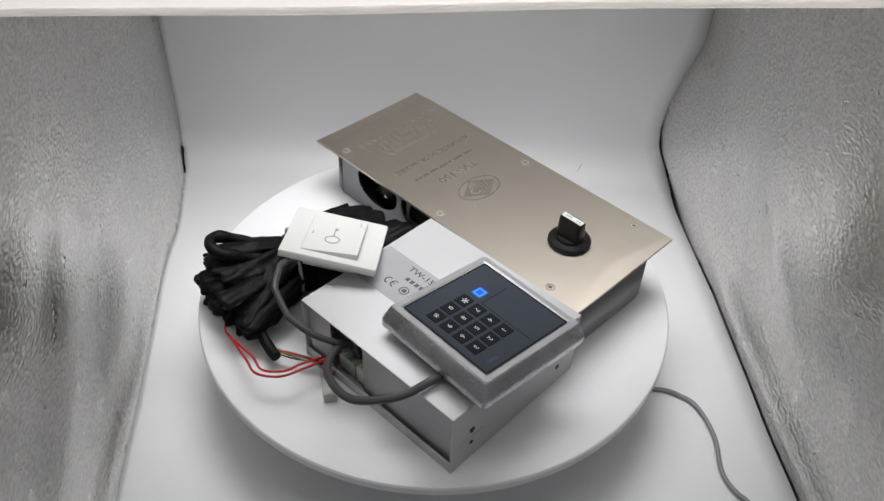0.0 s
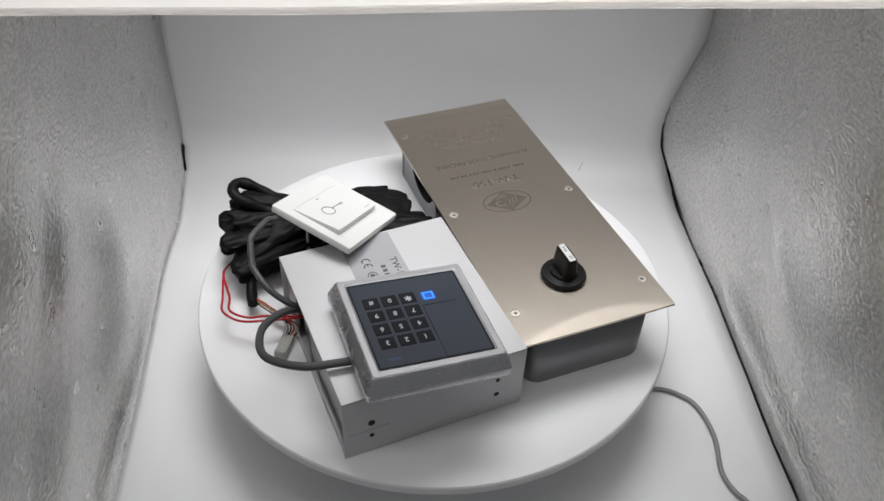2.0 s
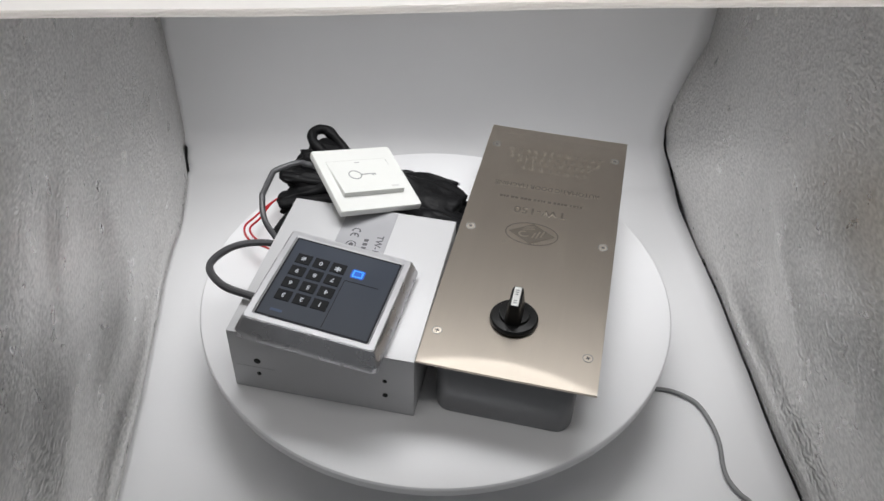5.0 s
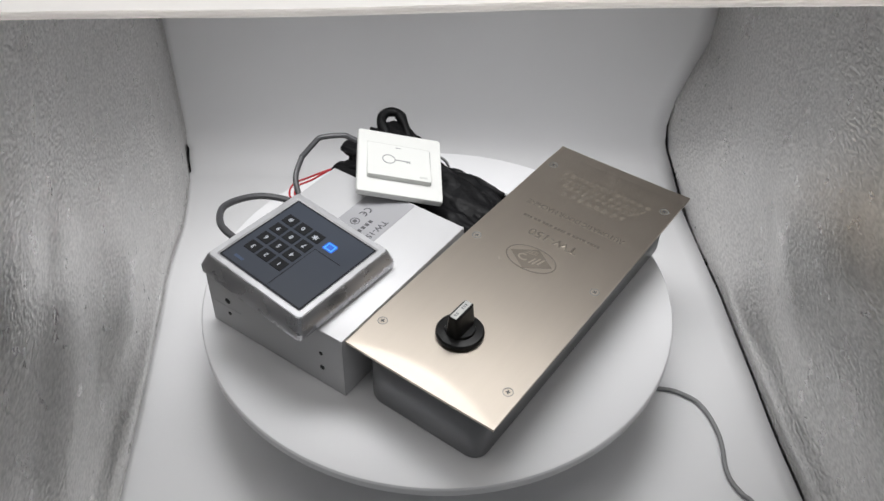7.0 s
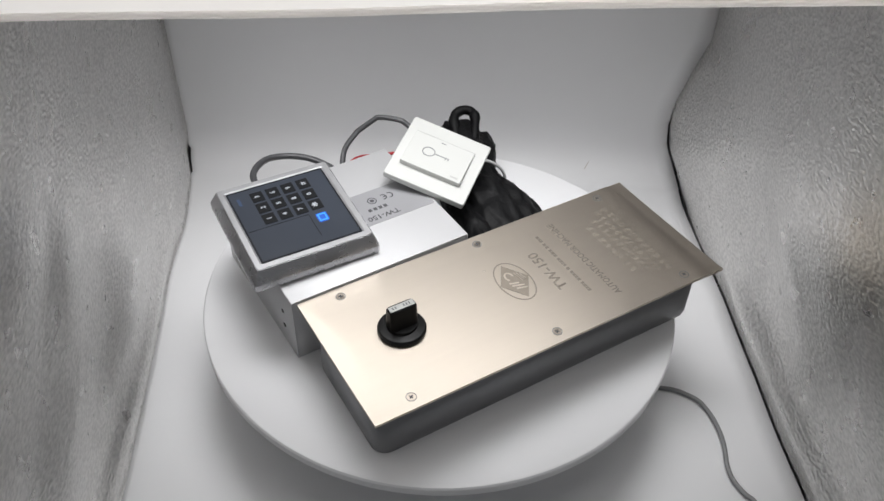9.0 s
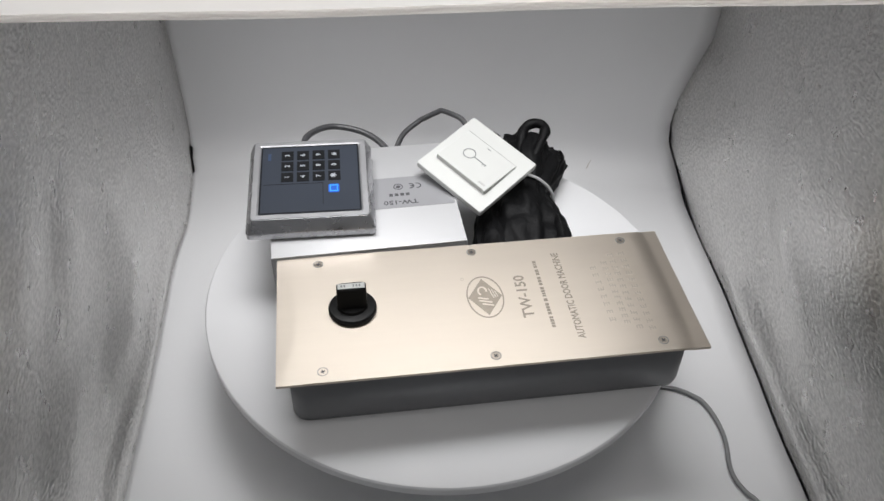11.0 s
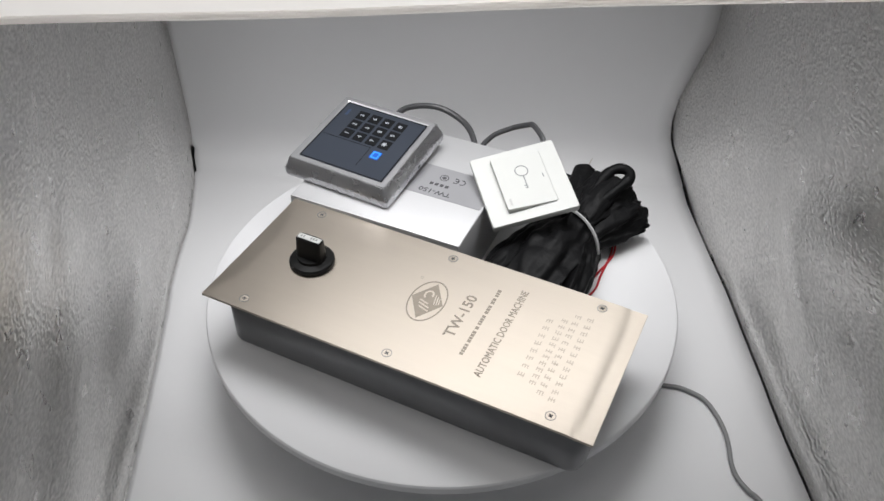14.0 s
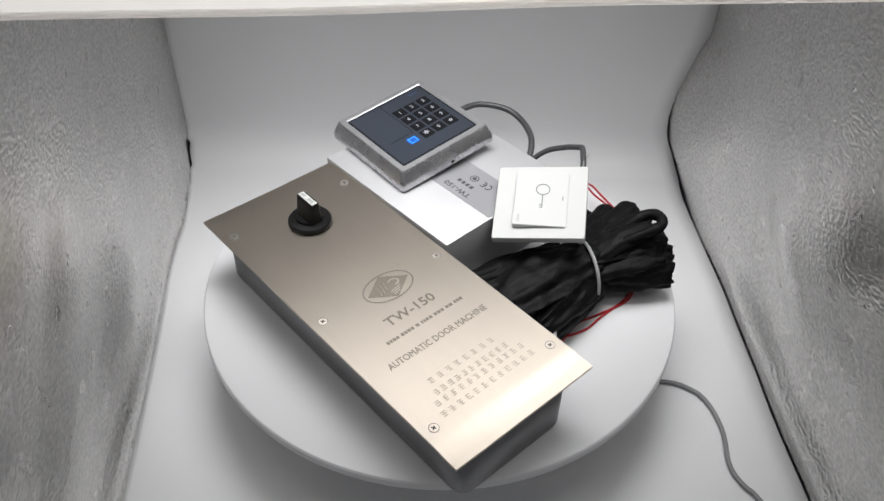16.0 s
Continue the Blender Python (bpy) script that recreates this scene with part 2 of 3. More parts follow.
def ring(rx, ry, width, z0, z1, n=40, at=(0, 0)):
    bm = bmesh.new()
    rows = []
    for k, (f, z) in enumerate(((0, z0), (0, z1), (1, z1), (1, z0))):
        rows.append([bm.verts.new((at[0] + (rx - f * width) * math.cos(2 * math.pi * i / n), at[1] + (ry - f * width) * math.sin(2 * math.pi * i / n), z)) for i in range(n)])
    for a, b in zip(rows, rows[1:] + rows[:1]):
        for i in range(n):
            bm.faces.new((a[i], a[(i + 1) % n], b[(i + 1) % n], b[i]))
    return bm


def spline(pts, per=6, closed=False):
    """A smooth line through the points."""
    p = [Vector(q) for q in pts]
    n = len(p)
    out = []
    for i in range(n if closed else n - 1):
        if closed:
            a, b, c, d = p[i - 1], p[i], p[(i + 1) % n], p[(i + 2) % n]
        else:
            a, b, c, d = p[max(i - 1, 0)], p[i], p[i + 1], p[min(i + 2, n - 1)]
        for k in range(per):
            t = k / per
            out.append(0.5 * (2 * b + (c - a) * t + (2 * a - 5 * b + 4 * c - d) * t * t + (3 * b - a - 3 * c + d) * t ** 3))
    if not closed:
        out.append(p[-1])
    return out


def tube(pts, r, n=8, per=6, closed=False, bm=None, flat=1.0, wob=0.0):
    """A round cord along a smooth line through the points."""
    bm = bm or bmesh.new()
    line = spline(pts, per, closed)
    rings = []
    up = Vector((0.01, 0.02, 1))
    m = len(line)
    for i, q in enumerate(line):
        a = line[i - 1] if (closed or i) else q
        b = line[(i + 1) % m] if (closed or i < m - 1) else q
        d = (b - a).normalized()
        s = d.cross(up)
        if s.length < 1e-4:
            s = Vector((1, 0, 0))
        s.normalize()
        u = s.cross(d)
        rr = r * (1 + wob * noise.noise(q * 90))
        rings.append([q + (s * math.cos(2 * math.pi * k / n) + u * math.sin(2 * math.pi * k / n) * flat) * rr for k in range(n)])
    if closed:
        rings.append(rings[0])
        vs = [[bm.verts.new(q) for q in g] for g in rings[:-1]]
        for i in range(len(vs)):
            a, b = vs[i], vs[(i + 1) % len(vs)]
            for k in range(n):
                bm.faces.new((a[k], a[(k + 1) % n], b[(k + 1) % n], b[k]))
        return bm
    return loft(rings, bm)


def lettering(name, body, size, material, parent, m, deep=0.0002, width=None, label=""):
    """Raised print in the built-in font, centred at m."""
    cu = bpy.data.curves.new(name, "FONT")
    cu.body, cu.size, cu.extrude, cu.resolution_u = body, size, deep, 2
    cu.bevel_depth, cu.bevel_resolution = size * 0.020, 0
    cu.align_x, cu.align_y = "CENTER", "CENTER"
    tmp = bpy.data.objects.new(name, cu)
    me = bpy.data.meshes.new_from_object(tmp)
    bpy.data.objects.remove(tmp)
    me.name = name
    for v in me.vertices:
        v.co.z *= 0.25
    if width:
        xs = [v.co.x for v in me.vertices]
        f = width / (max(xs) - min(xs))
        for v in me.vertices:
            v.co.x *= f
    me.materials.clear()
    me.materials.append(material)
    ob = new(name, me)
    ob.parent = parent
    ob.matrix_basis = m
    if label:
        tagged(ob, label)
    return ob


# ---- the light box ----
def lerp(table, v):
    return float(np.interp(v, [a for a, b in table], [b for a, b in table]))


LEFT_LINE = [(-0.36, -0.2640), (-0.197, -0.2790), (-0.145, -0.2845), (-0.079, -0.2912), (-0.0045, -0.2994), (0.0804, -0.3094), (0.1276, -0.3130), (0.1784, -0.3140), (0.2329, -0.3223), (0.2773, -0.3300), (0.308, -0.3392), (0.40, -0.3430)]
RIGHT_LINE = [(-0.36, 0.350), (-0.1626, 0.3338), (-0.123, 0.3298), (-0.087, 0.3272), (-0.0366, 0.3252), (0.0, 0.3230), (0.0845, 0.3185), (0.168, 0.3105), (0.2441, 0.3040), (0.300, 0.3055), (0.40, 0.3060)]
# sideways run of the backdrop's free edge up the back, by height
EDGE_UP = [(0.0, 0.3065), (0.018, 0.300), (0.040, 0.2900), (0.068, 0.2865), (0.104, 0.2895), (0.152, 0.3035), (0.190, 0.3160), (0.230, 0.3160), (0.8, 0.3160)]
BACK, BEND = 0.328, 0.050


def sheet_profile():
    """Floor, bend and back of the white backdrop as (length, y, z)."""
    rows = [(y, 0.0) for y in np.linspace(-0.335, BACK - BEND, 40)]
    rows += [(BACK - BEND + BEND * math.sin(a), BEND - BEND * math.cos(a)) for a in np.linspace(0.1, math.pi / 2, 12)]
    rows += [(BACK, z) for z in np.linspace(BEND + 0.02, CEIL - 0.004, 34)]
    return rows


def backdrop():
    bm = bmesh.new()
    vs = []
    n = 30
    for y, z in sheet_profile():
        r = lerp(RIGHT_LINE, y) if z == 0 else lerp(EDGE_UP, z)
        l = lerp(LEFT_LINE, y) + 0.0005 + (0.005 if 0.0005 < z < 0.02 else 0)
        row = []
        for i in range(n + 1):
            x = l + (r - l) * (i / n if i != 1 else 0.012)
            lift = max(0, 0.003 * (0.22 - y) / 0.42) if i == 0 and z == 0 else 0
            wave = 0.004 * noise.noise(Vector((x * 3, y * 3, z * 3)))
            # the edge towards the wall curls forward off the back
            curl = 0.006 * max(0, (x - 0.20) / 0.1) ** 2 * math.exp(-((z - 0.075) / 0.06) ** 2) if z > 0 else 0
            row.append(bm.verts.new((x, y - curl + (wave if z > BEND else 0), z + lift + (wave * 0.3 + 0.001 if z == 0 else 0))))
        vs.append(row)
    for a, b in zip(vs, vs[1:]):
        for i in range(n):
            bm.faces.new((a[i], a[i + 1], b[i + 1], b[i]))
    ob = part("backdrop_sheet", bm, SHEET, smooth=60)
    so = ob.modifiers.new("thick", "SOLIDIFY")
    so.thickness, so.offset = 0.0012, 1
    return tagged(ob, "white vinyl sweep sheet covering light box floor and back", "backdrop", kind="structure")


def lining(name, line, side, label):
    """A side wall of embossed foil with soft folds."""
    bm = bmesh.new()
    ys, zs = np.linspace(-0.335, 0.372, 90), np.linspace(-0.004, CEIL, 80)
    vs = []
    for y in ys:
        row = []
        for z in zs:
            # drapes that run down and forwards, over a slow bulge
            v = Vector(((z - 0.75 * y) * 5.5, (z + y) * 1.4, 3.1 * side))
            fold = 0.014 * noise.noise(v) + 0.0045 * noise.noise(v * 2.1 + Vector((5, 1, 0))) + 0.008 * noise.noise(Vector((y * 2.4, z * 2.0, 9 + side)))
            fold *= min(1, max(0, z) / 0.12) * min(1, max(0, (0.20 - y) / 0.2))
            x = lerp(line, y) + side * (0.0016 if side > 0 else 0.0005) + side * 0.010 * max(0, z - 0.03) + fold
            bulge = 0.0075 * math.exp(-((z - 0.034) / 0.016) ** 2) * min(1, max(0, (0.16 - y) / 0.12))
            # above its foot the lining bulges inwards
            x -= side * bulge
            if side > 0:
                # towards the back the lining follows the free edge of the sheet
                w = min(1, max(0, (y - 0.12) / 0.19))
                x += w * w * (3 - 2 * w) * (lerp(EDGE_UP, max(0, z)) + lerp(((0.05, 0.0012), (0.10, -0.0015)), z) - lerp(line, y) - 0.010 * max(0, z - 0.03))
            row.append(bm.verts.new((x, y, z)))
        vs.append(row)
    for a, b in zip(vs, vs[1:]):
        for i in range(len(zs) - 1):
            bm.faces.new((a[i], a[i + 1], b[i + 1], b[i]))
    ob = part(name, bm, FOIL, smooth=80)
    so = ob.modifiers.new("thick", "SOLIDIFY")
    so.thickness, so.offset = 0.003, 1 if side > 0 else -1
    return tagged(ob, label, "light box wall", kind="structure")


backdrop()
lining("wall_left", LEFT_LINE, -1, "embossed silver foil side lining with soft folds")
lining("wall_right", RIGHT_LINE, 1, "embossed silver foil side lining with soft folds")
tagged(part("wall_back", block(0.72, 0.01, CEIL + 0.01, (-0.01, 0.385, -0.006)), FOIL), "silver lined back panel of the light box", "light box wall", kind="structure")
tagged(part("floor", block(0.72, 0.73, 0.01, (0.0, 0.02, -0.0165)), FABRIC_BLACK), "black fabric floor panel of the light box", "floor", kind="structure")
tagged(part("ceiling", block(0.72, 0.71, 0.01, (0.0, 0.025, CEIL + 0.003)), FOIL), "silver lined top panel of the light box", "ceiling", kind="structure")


def valance():
    bm = bmesh.new()
    n = 40
    a, b = [], []
    for i in range(n + 1):
        x = -0.36 + 0.74 * i / n
        low = 0.5330 + x * 0.0520 + 0.0010 * noise.noise(Vector((x * 9, 0, 0)))
        a.append(bm.verts.new((x, -0.3110, low)))
        b.append(bm.verts.new((x, -0.3090, CEIL)))
    for i in range(n):
        bm.faces.new((a[i], a[i + 1], b[i + 1], b[i]))
    ob = part("front_flap", bm, FABRIC_WHITE)
    part("hem", tube([(-0.36 + 0.74 * i / n, -0.3110, 0.5330 + (-0.36 + 0.74 * i / n) * 0.0520 + 0.0010 * noise.noise(Vector(((-0.36 + 0.74 * i / n) * 9, 0, 0)))) for i in range(n + 1)], 0.0016, 8, 2), FABRIC_WHITE, ob)
    return tagged(ob, "white fabric flap across the light box front opening", "flap", kind="structure")


valance()
tagged(part("hem", tube([(lerp(LEFT_LINE, y) + 0.0018, y, 0.0042) for y in np.linspace(-0.33, 0.27, 24)], 0.0022, 8), FOIL),
       "pale piping along the foot of the foil wall", "trim", kind="structure")


def unseen_led_strip(y, wide):
    t = thing("unseen_led_strip", pose(0.0, y, CEIL), "unseen slim white light strip fixed under the light box top", "lamp", "light strips")
    part("housing", block(0.50, wide, 0.004, (0, 0, -0.005), 0.001), WHITE_ABS, t)


unseen_led_strip(0.066, 0.22)
# unseen housing added over the flap's fill lamp
unseen_led_strip(-0.266, 0.020)

tagged(part("scuff", tube([(0.1837, 0.3000, 0.0150), (0.1870, 0.3060, 0.0180), (0.1895, 0.3090, 0.0210)], 0.0004, 5), PRINT_FAINT), "short grey scuff on the white backdrop", "scuff", kind="structure")

# ---- the turntable ----
RADIUS = 0.2266


def turntable():
    t = thing("turntable", pose(0, 0, 0), "round white motorised display turntable on the backdrop", "turntable")
    part("base", lathe([(0.150, 0.0), (0.156, 0.004), (0.156, 0.060), (0.150, 0.0735), (0.02, 0.0735)], 64), DISC, t, "white plastic turntable base")
    d = part("disc", lathe([(0.02, 0.0745), (0.218, 0.0745), (0.2270, 0.0755), (0.2290, 0.077), (0.2290, 0.0840), (0.2278, 0.0856), (0.2260, 0.086), (0.02, 0.086)], 160), DISC, t, "white turning disc")
    return t, d


TABLE, TABLE_DISC = turntable()
MOVING = [(TABLE_DISC, Matrix())]


def on_table(m):
    return Matrix.Translation((0, 0, BASE)) @ m


def carried(ob, m):
    """Remembers a thing that rides on the disc, with its place on it."""
    MOVING.append((ob, on_table(m)))


# cord of the turntable, on the floor
cord = thing("power_cord", pose(0.2241, -0.0505, 0), "thin grey turntable power cord lying on backdrop", "cord")
part("cord", tube([(-0.075, 0.006, 0.004), (-0.03, 0.001, 0.004), (-0.0039, -0.0020, 0.004), (0.0128, -0.0040, 0.004), (0.0257, -0.0100, 0.004), (0.0370, -0.0190, 0.004), (0.0448, -0.0360, 0.004), (0.0490, -0.0558, 0.004),
                   (0.0494, -0.0719, 0.004), (0.0474, -0.0937, 0.004), (0.0495, -0.1086, 0.004), (0.0565, -0.1219, 0.004), (0.0650, -0.1330, 0.004), (0.085, -0.18, 0.004), (0.098, -0.26, 0.004)], 0.0023, 8), GREY_CORD, cord)

# ---- the door machine: steel plate over a tray ----
PLATE_AT = pose(0.0868, 0.0321, 0, 0, 0, 5.35)
PW, PL, PZ = 0.147, 0.3545, 0.0625
TW, TL = 0.114, 0.336


def door_machine():
    t = thing("door_machine", on_table(PLATE_AT), "door machine with brushed steel cover plate over grey metal tray", "machine")
    # tray: floor, a wall bent round three sides with rounded corners, and a pierced fourth wall
    o = outline(TW, TL, 0.012, 6)
    bent = o[14:] + o[:14]
    low, high = FOOT, PZ - 0.0030
    bm = bmesh.new()
    vs = []
    for k, (x, y) in enumerate(bent):
        vs.append([bm.verts.new((x * (0.985 if z == low else 1), y * (0.994 if z == low else 1), z)) for z in (low, low + 0.004, high)])
    for p, q in zip(vs, vs[1:]):
        for i in range(2):
            bm.faces.new((p[i], q[i], q[i + 1], p[i + 1]))
    w = part("tray_wall", bm, TRAY, t, "grey metal tray wall with rounded corners", smooth=50)
    so = w.modifiers.new("thick", "SOLIDIFY")
    so.thickness, so.offset = 0.0018, 1
    part("tray_floor", slab(outline(TW - 0.004, TL - 0.004, 0.011), low, low + 0.002), TRAY, t)
    bm = bmesh.new()
    edges = []
    y0, y1 = -TL / 2 + 0.012, TL / 2 - 0.012
    for loop in ([(y0, low), (y1, low), (y1, high), (y0, high)],
                 [(0.098 + 0.031 * math.cos(a), 0.034 + 0.0235 * math.sin(a)) for a in np.linspace(0, 2 * math.pi, 29)[:-1]],
                 [(0.037 + 0.024 * math.cos(a), 0.034 + 0.0235 * math.sin(a)) for a in np.linspace(0, 2 * math.pi, 29)[:-1]]):
        ring_v = [bm.verts.new((-TW / 2, y, z)) for y, z in loop]
        edges += [bm.edges.new((ring_v[i], ring_v[(i + 1) % len(ring_v)])) for i in range(len(ring_v))]
    bmesh.ops.triangle_fill(bm, use_beauty=True, edges=edges)
    w = part("pierced_wall", bm, TRAY, t, "tray side pierced by two round openings", smooth=0)
    so = w.modifiers.new("thick", "SOLIDIFY")
    so.thickness, so.offset = 0.0018, 0
    # drive inside the tray
    g = part("gear_drum", lathe([(0.020, 0.0), (0.030, 0.001), (0.030, 0.046), (0.026, 0.050), (0.006, 0.051)], 36), BLACK_PLASTIC, t, "black drive drum with bolts", m=pose(-0.018, 0.100, 0.0))
    for k in range(10):
        a = radians(130 + 15 * k)
        part("bolt", lathe([(0.0022, 0), (0.0022, 0.0016), (0.001, 0.002)], 8), STEEL_EDGE, g, m=pose(0.0300 * math.cos(a), 0.0300 * math.sin(a), 0.020 + 0.016 * (k % 2), 0, 90, math.degrees(a)))
    part("pinion", lathe([(0.010, 0), (0.011, 0.002), (0.011, 0.036), (0.008, 0.040), (0.003, 0.041)], 20), PALE_PLUG, t, "pale nylon pinion", m=pose(-0.036, 0.060, 0.002))
    part("motor", lathe([(0.014, 0), (0.0205, 0.002), (0.0205, 0.052), (0.016, 0.056), (0.004, 0.057)], 32), BLACK_PLASTIC, t, "black motor", m=pose(-0.030, 0.058, 0.022, 90, 0, 0))
    # cover plate
    rings = []
    nx, ny = 24, 150
    bm = bmesh.new()
    grid = []
    for j in range(ny + 1):
        y = -PL / 2 + PL * j / ny
        row = []
        for i in range(nx + 1):
            x = -PW / 2 + PW * i / nx
            if y < 0:
                # one free end is bent down beyond a curved crease
                e = max(0, -y - PL / 2 + 0.019 - 0.017 * (x / (PW / 2)) ** 2)
                dip = 0.034 * e * min(1, 0.1 + e / 0.008)
            else:
                # the other sinks towards a straight crease and runs out flat
                e = min(max(0, y - 0.1500), 0.0160 - 0.003 * abs(x / (PW / 2)) ** 4)
                dip = 5.0 * e * e + 0.012 * max(0, y - 0.166)
            row.append(bm.verts.new((x, y, PZ - dip)))
        grid.append(row)
    for a, b in zip(grid, grid[1:]):
        for i in range(nx):
            bm.faces.new((a[i], a[i + 1], b[i + 1], b[i]))
    p = part("cover_plate", bm, STEEL, t, "brushed stainless steel cover plate", smooth=60)
    so = p.modifiers.new("thick", "SOLIDIFY")
    so.thickness, so.offset = 0.0025, -1
    p.modifiers.new("crisp_edges", "EDGE_SPLIT").split_angle = radians(40)
    for x in (-0.0632, 0.0625):
        for y in (-0.1405, -0.001, 0.1400):
            s = part("screw", lathe([(0.0038, -0.0004), (0.0037, 0.0001), (0.0005, 0.00012)], 20), STEEL, p, "countersunk cross-head steel screw", m=pose(x, y, PZ, 0, 0, random.uniform(0, 90)))
            bm = block(0.0038, 0.0011, 0.0002, (0, 0, 0.0001))
            block(0.0011, 0.0038, 0.0002, (0, 0, 0.00012), bm=bm)
            part("slot", bm, PRINT_DARK, s)
            part("recess_ring", ring(0.0044, 0.0044, 0.0006, 0, 0.0002, 20), PRINT_GREY, s)
    # switch knob
    k = part("knob", lathe([(0.0192, 0.0), (0.0205, 0.001), (0.0205, 0.0035), (0.0192, 0.0052), (0.0130, 0.0060), (0.0125, 0.0085), (0.002, 0.0090)], 48), BLACK_PLASTIC, t, "black rotary switch knob", m=pose(-0.003, -0.113, PZ))
    g = bmesh.new()
    loft([[(x * 0.0075, y * 0.0125, 0.007) for x, y in outline(2, 2, 0.4)], [(x * 0.0062, y * 0.0125, 0.017) for x, y in outline(2, 2, 0.4)],
          [(x * 0.0050, y * 0.0124, 0.0270) for x, y in outline(2, 2, 0.4)], [(x * 0.0042, y * 0.0118, 0.0280) for x, y in outline(2, 2, 0.4)]], g)
    part("grip", g, BLACK_PLASTIC, k, "black blade grip")
    pt = part("pointer", block(0.0060, 0.0225, 0.0008, (0, 0, 0.0277), 0.0002), WHITE_ABS, k, "white pointer strip on the knob")
    for y in (-0.008, -0.0055, 0.002, 0.0045, 0.007):
        part("print_bar", block(0.0026, 0.0014, 0.0002, (0, y, 0.0284)), PRINT_GREY, pt)
    z = PZ + 0.0001
    lettering("model_text", "TW-150", 0.0135, ETCH, p, pose(-0.0019, 0.0356, z, 0, 0, 180), 0.0001, 0.0520)
    lettering("title_text", "AUTOMATIC DOOR MACHINE", 0.0092, ETCH, p, pose(-0.0004, 0.0742, z, 0, 0, 180), 0.0001, 0.1055)
    rnd = random.Random(9)
    x = 0.0374
    while x > -0.042:
        w = rnd.uniform(0.0018, 0.0034)
        part("print_bar", block(w, 0.0032, 0.0002, (x - w / 2, 0.0532, PZ - 0.00005)), ETCH, p)
        x -= w + rnd.choice((0.0007, 0.0007, 0.0007, 0.0024))
    for n, x0, x1, y in ((8, 0.0387, -0.0338, 0.1047), (11, 0.0425, -0.0385, 0.1161), (12, 0.0490, -0.0479, 0.1249), (12, 0.0524, -0.0493, 0.1354)):
        for i in range(n):
            cx = x0 + (x1 - x0) * (i + 0.5) / n
            bm = bmesh.new()
            for k in range(3):
                block(rnd.uniform(0.0030, 0.0048), 0.0010, 0.0002, (cx + rnd.uniform(-0.0006, 0.0006), y - 0.0022 + 0.0022 * k, PZ - 0.00005), bm=bm)
            block(0.0010, 0.0052, 0.0002, (cx + rnd.uniform(-0.0014, 0.0014), y, PZ - 0.00004), bm=bm)
            part("print_bar", bm, PRINT_FAINT, p, smooth=0)
    lg = part("emblem", ring(0.0254, 0.0162, 0.0013, 0, 0.0002, 56), ETCH, p, "dark etched oval emblem", m=pose(-0.0050, 0.0018, PZ, 0, 0, 180))
    part("diamond", slab(((0.0222, 0.0), (0.0, 0.0148), (-0.0222, 0.0), (0.0, -0.0148)), 0, 0.0002), ETCH, lg, smooth=0)
    # light figure left blank in the diamond: slanted posts, a bow and three stripes
    for sx, sy, x, y, turn in ((0.0016, 0.0100, -0.0100, -0.0010, -16), (0.0016, 0.0112, -0.0060, 0.0004, -16), (0.0016, 0.0090, -0.0022, 0.0020, -16),
                               (0.0120, 0.0008, 0.0035, -0.0058, 12), (0.0100, 0.0008, 0.0030, -0.0080, 12), (0.0075, 0.0008, 0.0024, -0.0101, 12)):
        part("stroke", block(sx, sy, 0.0002, (0, 0, 0.00015)), STEEL, lg, m=pose(x, y, 0, 0, 0, turn))
    bow = [(0.0068 + 0.0050 * math.cos(a), 0.0016 + 0.0036 * math.sin(a), 0.0002) for a in np.linspace(radians(-100), radians(150), 10)]
    part("stroke", tube(bow, 0.0009, 6, 2, flat=0.06), STEEL, lg)
    part("register_mark", ring(0.0016, 0.0016, 0.0005, 0, 0.0002, 16, (-0.0288, -0.0150)), PRINT_FAINT, p, m=pose(0, 0, PZ))
    return t, p


MACHINE, PLATE = door_machine()
carried(MACHINE, PLATE_AT)

# ---- the controller box ----
CTRL_AT = pose(-0.0579, -0.0762, 0, 0, 0, 6.8)
CW, CL, CH = 0.159, 0.180, 0.0655


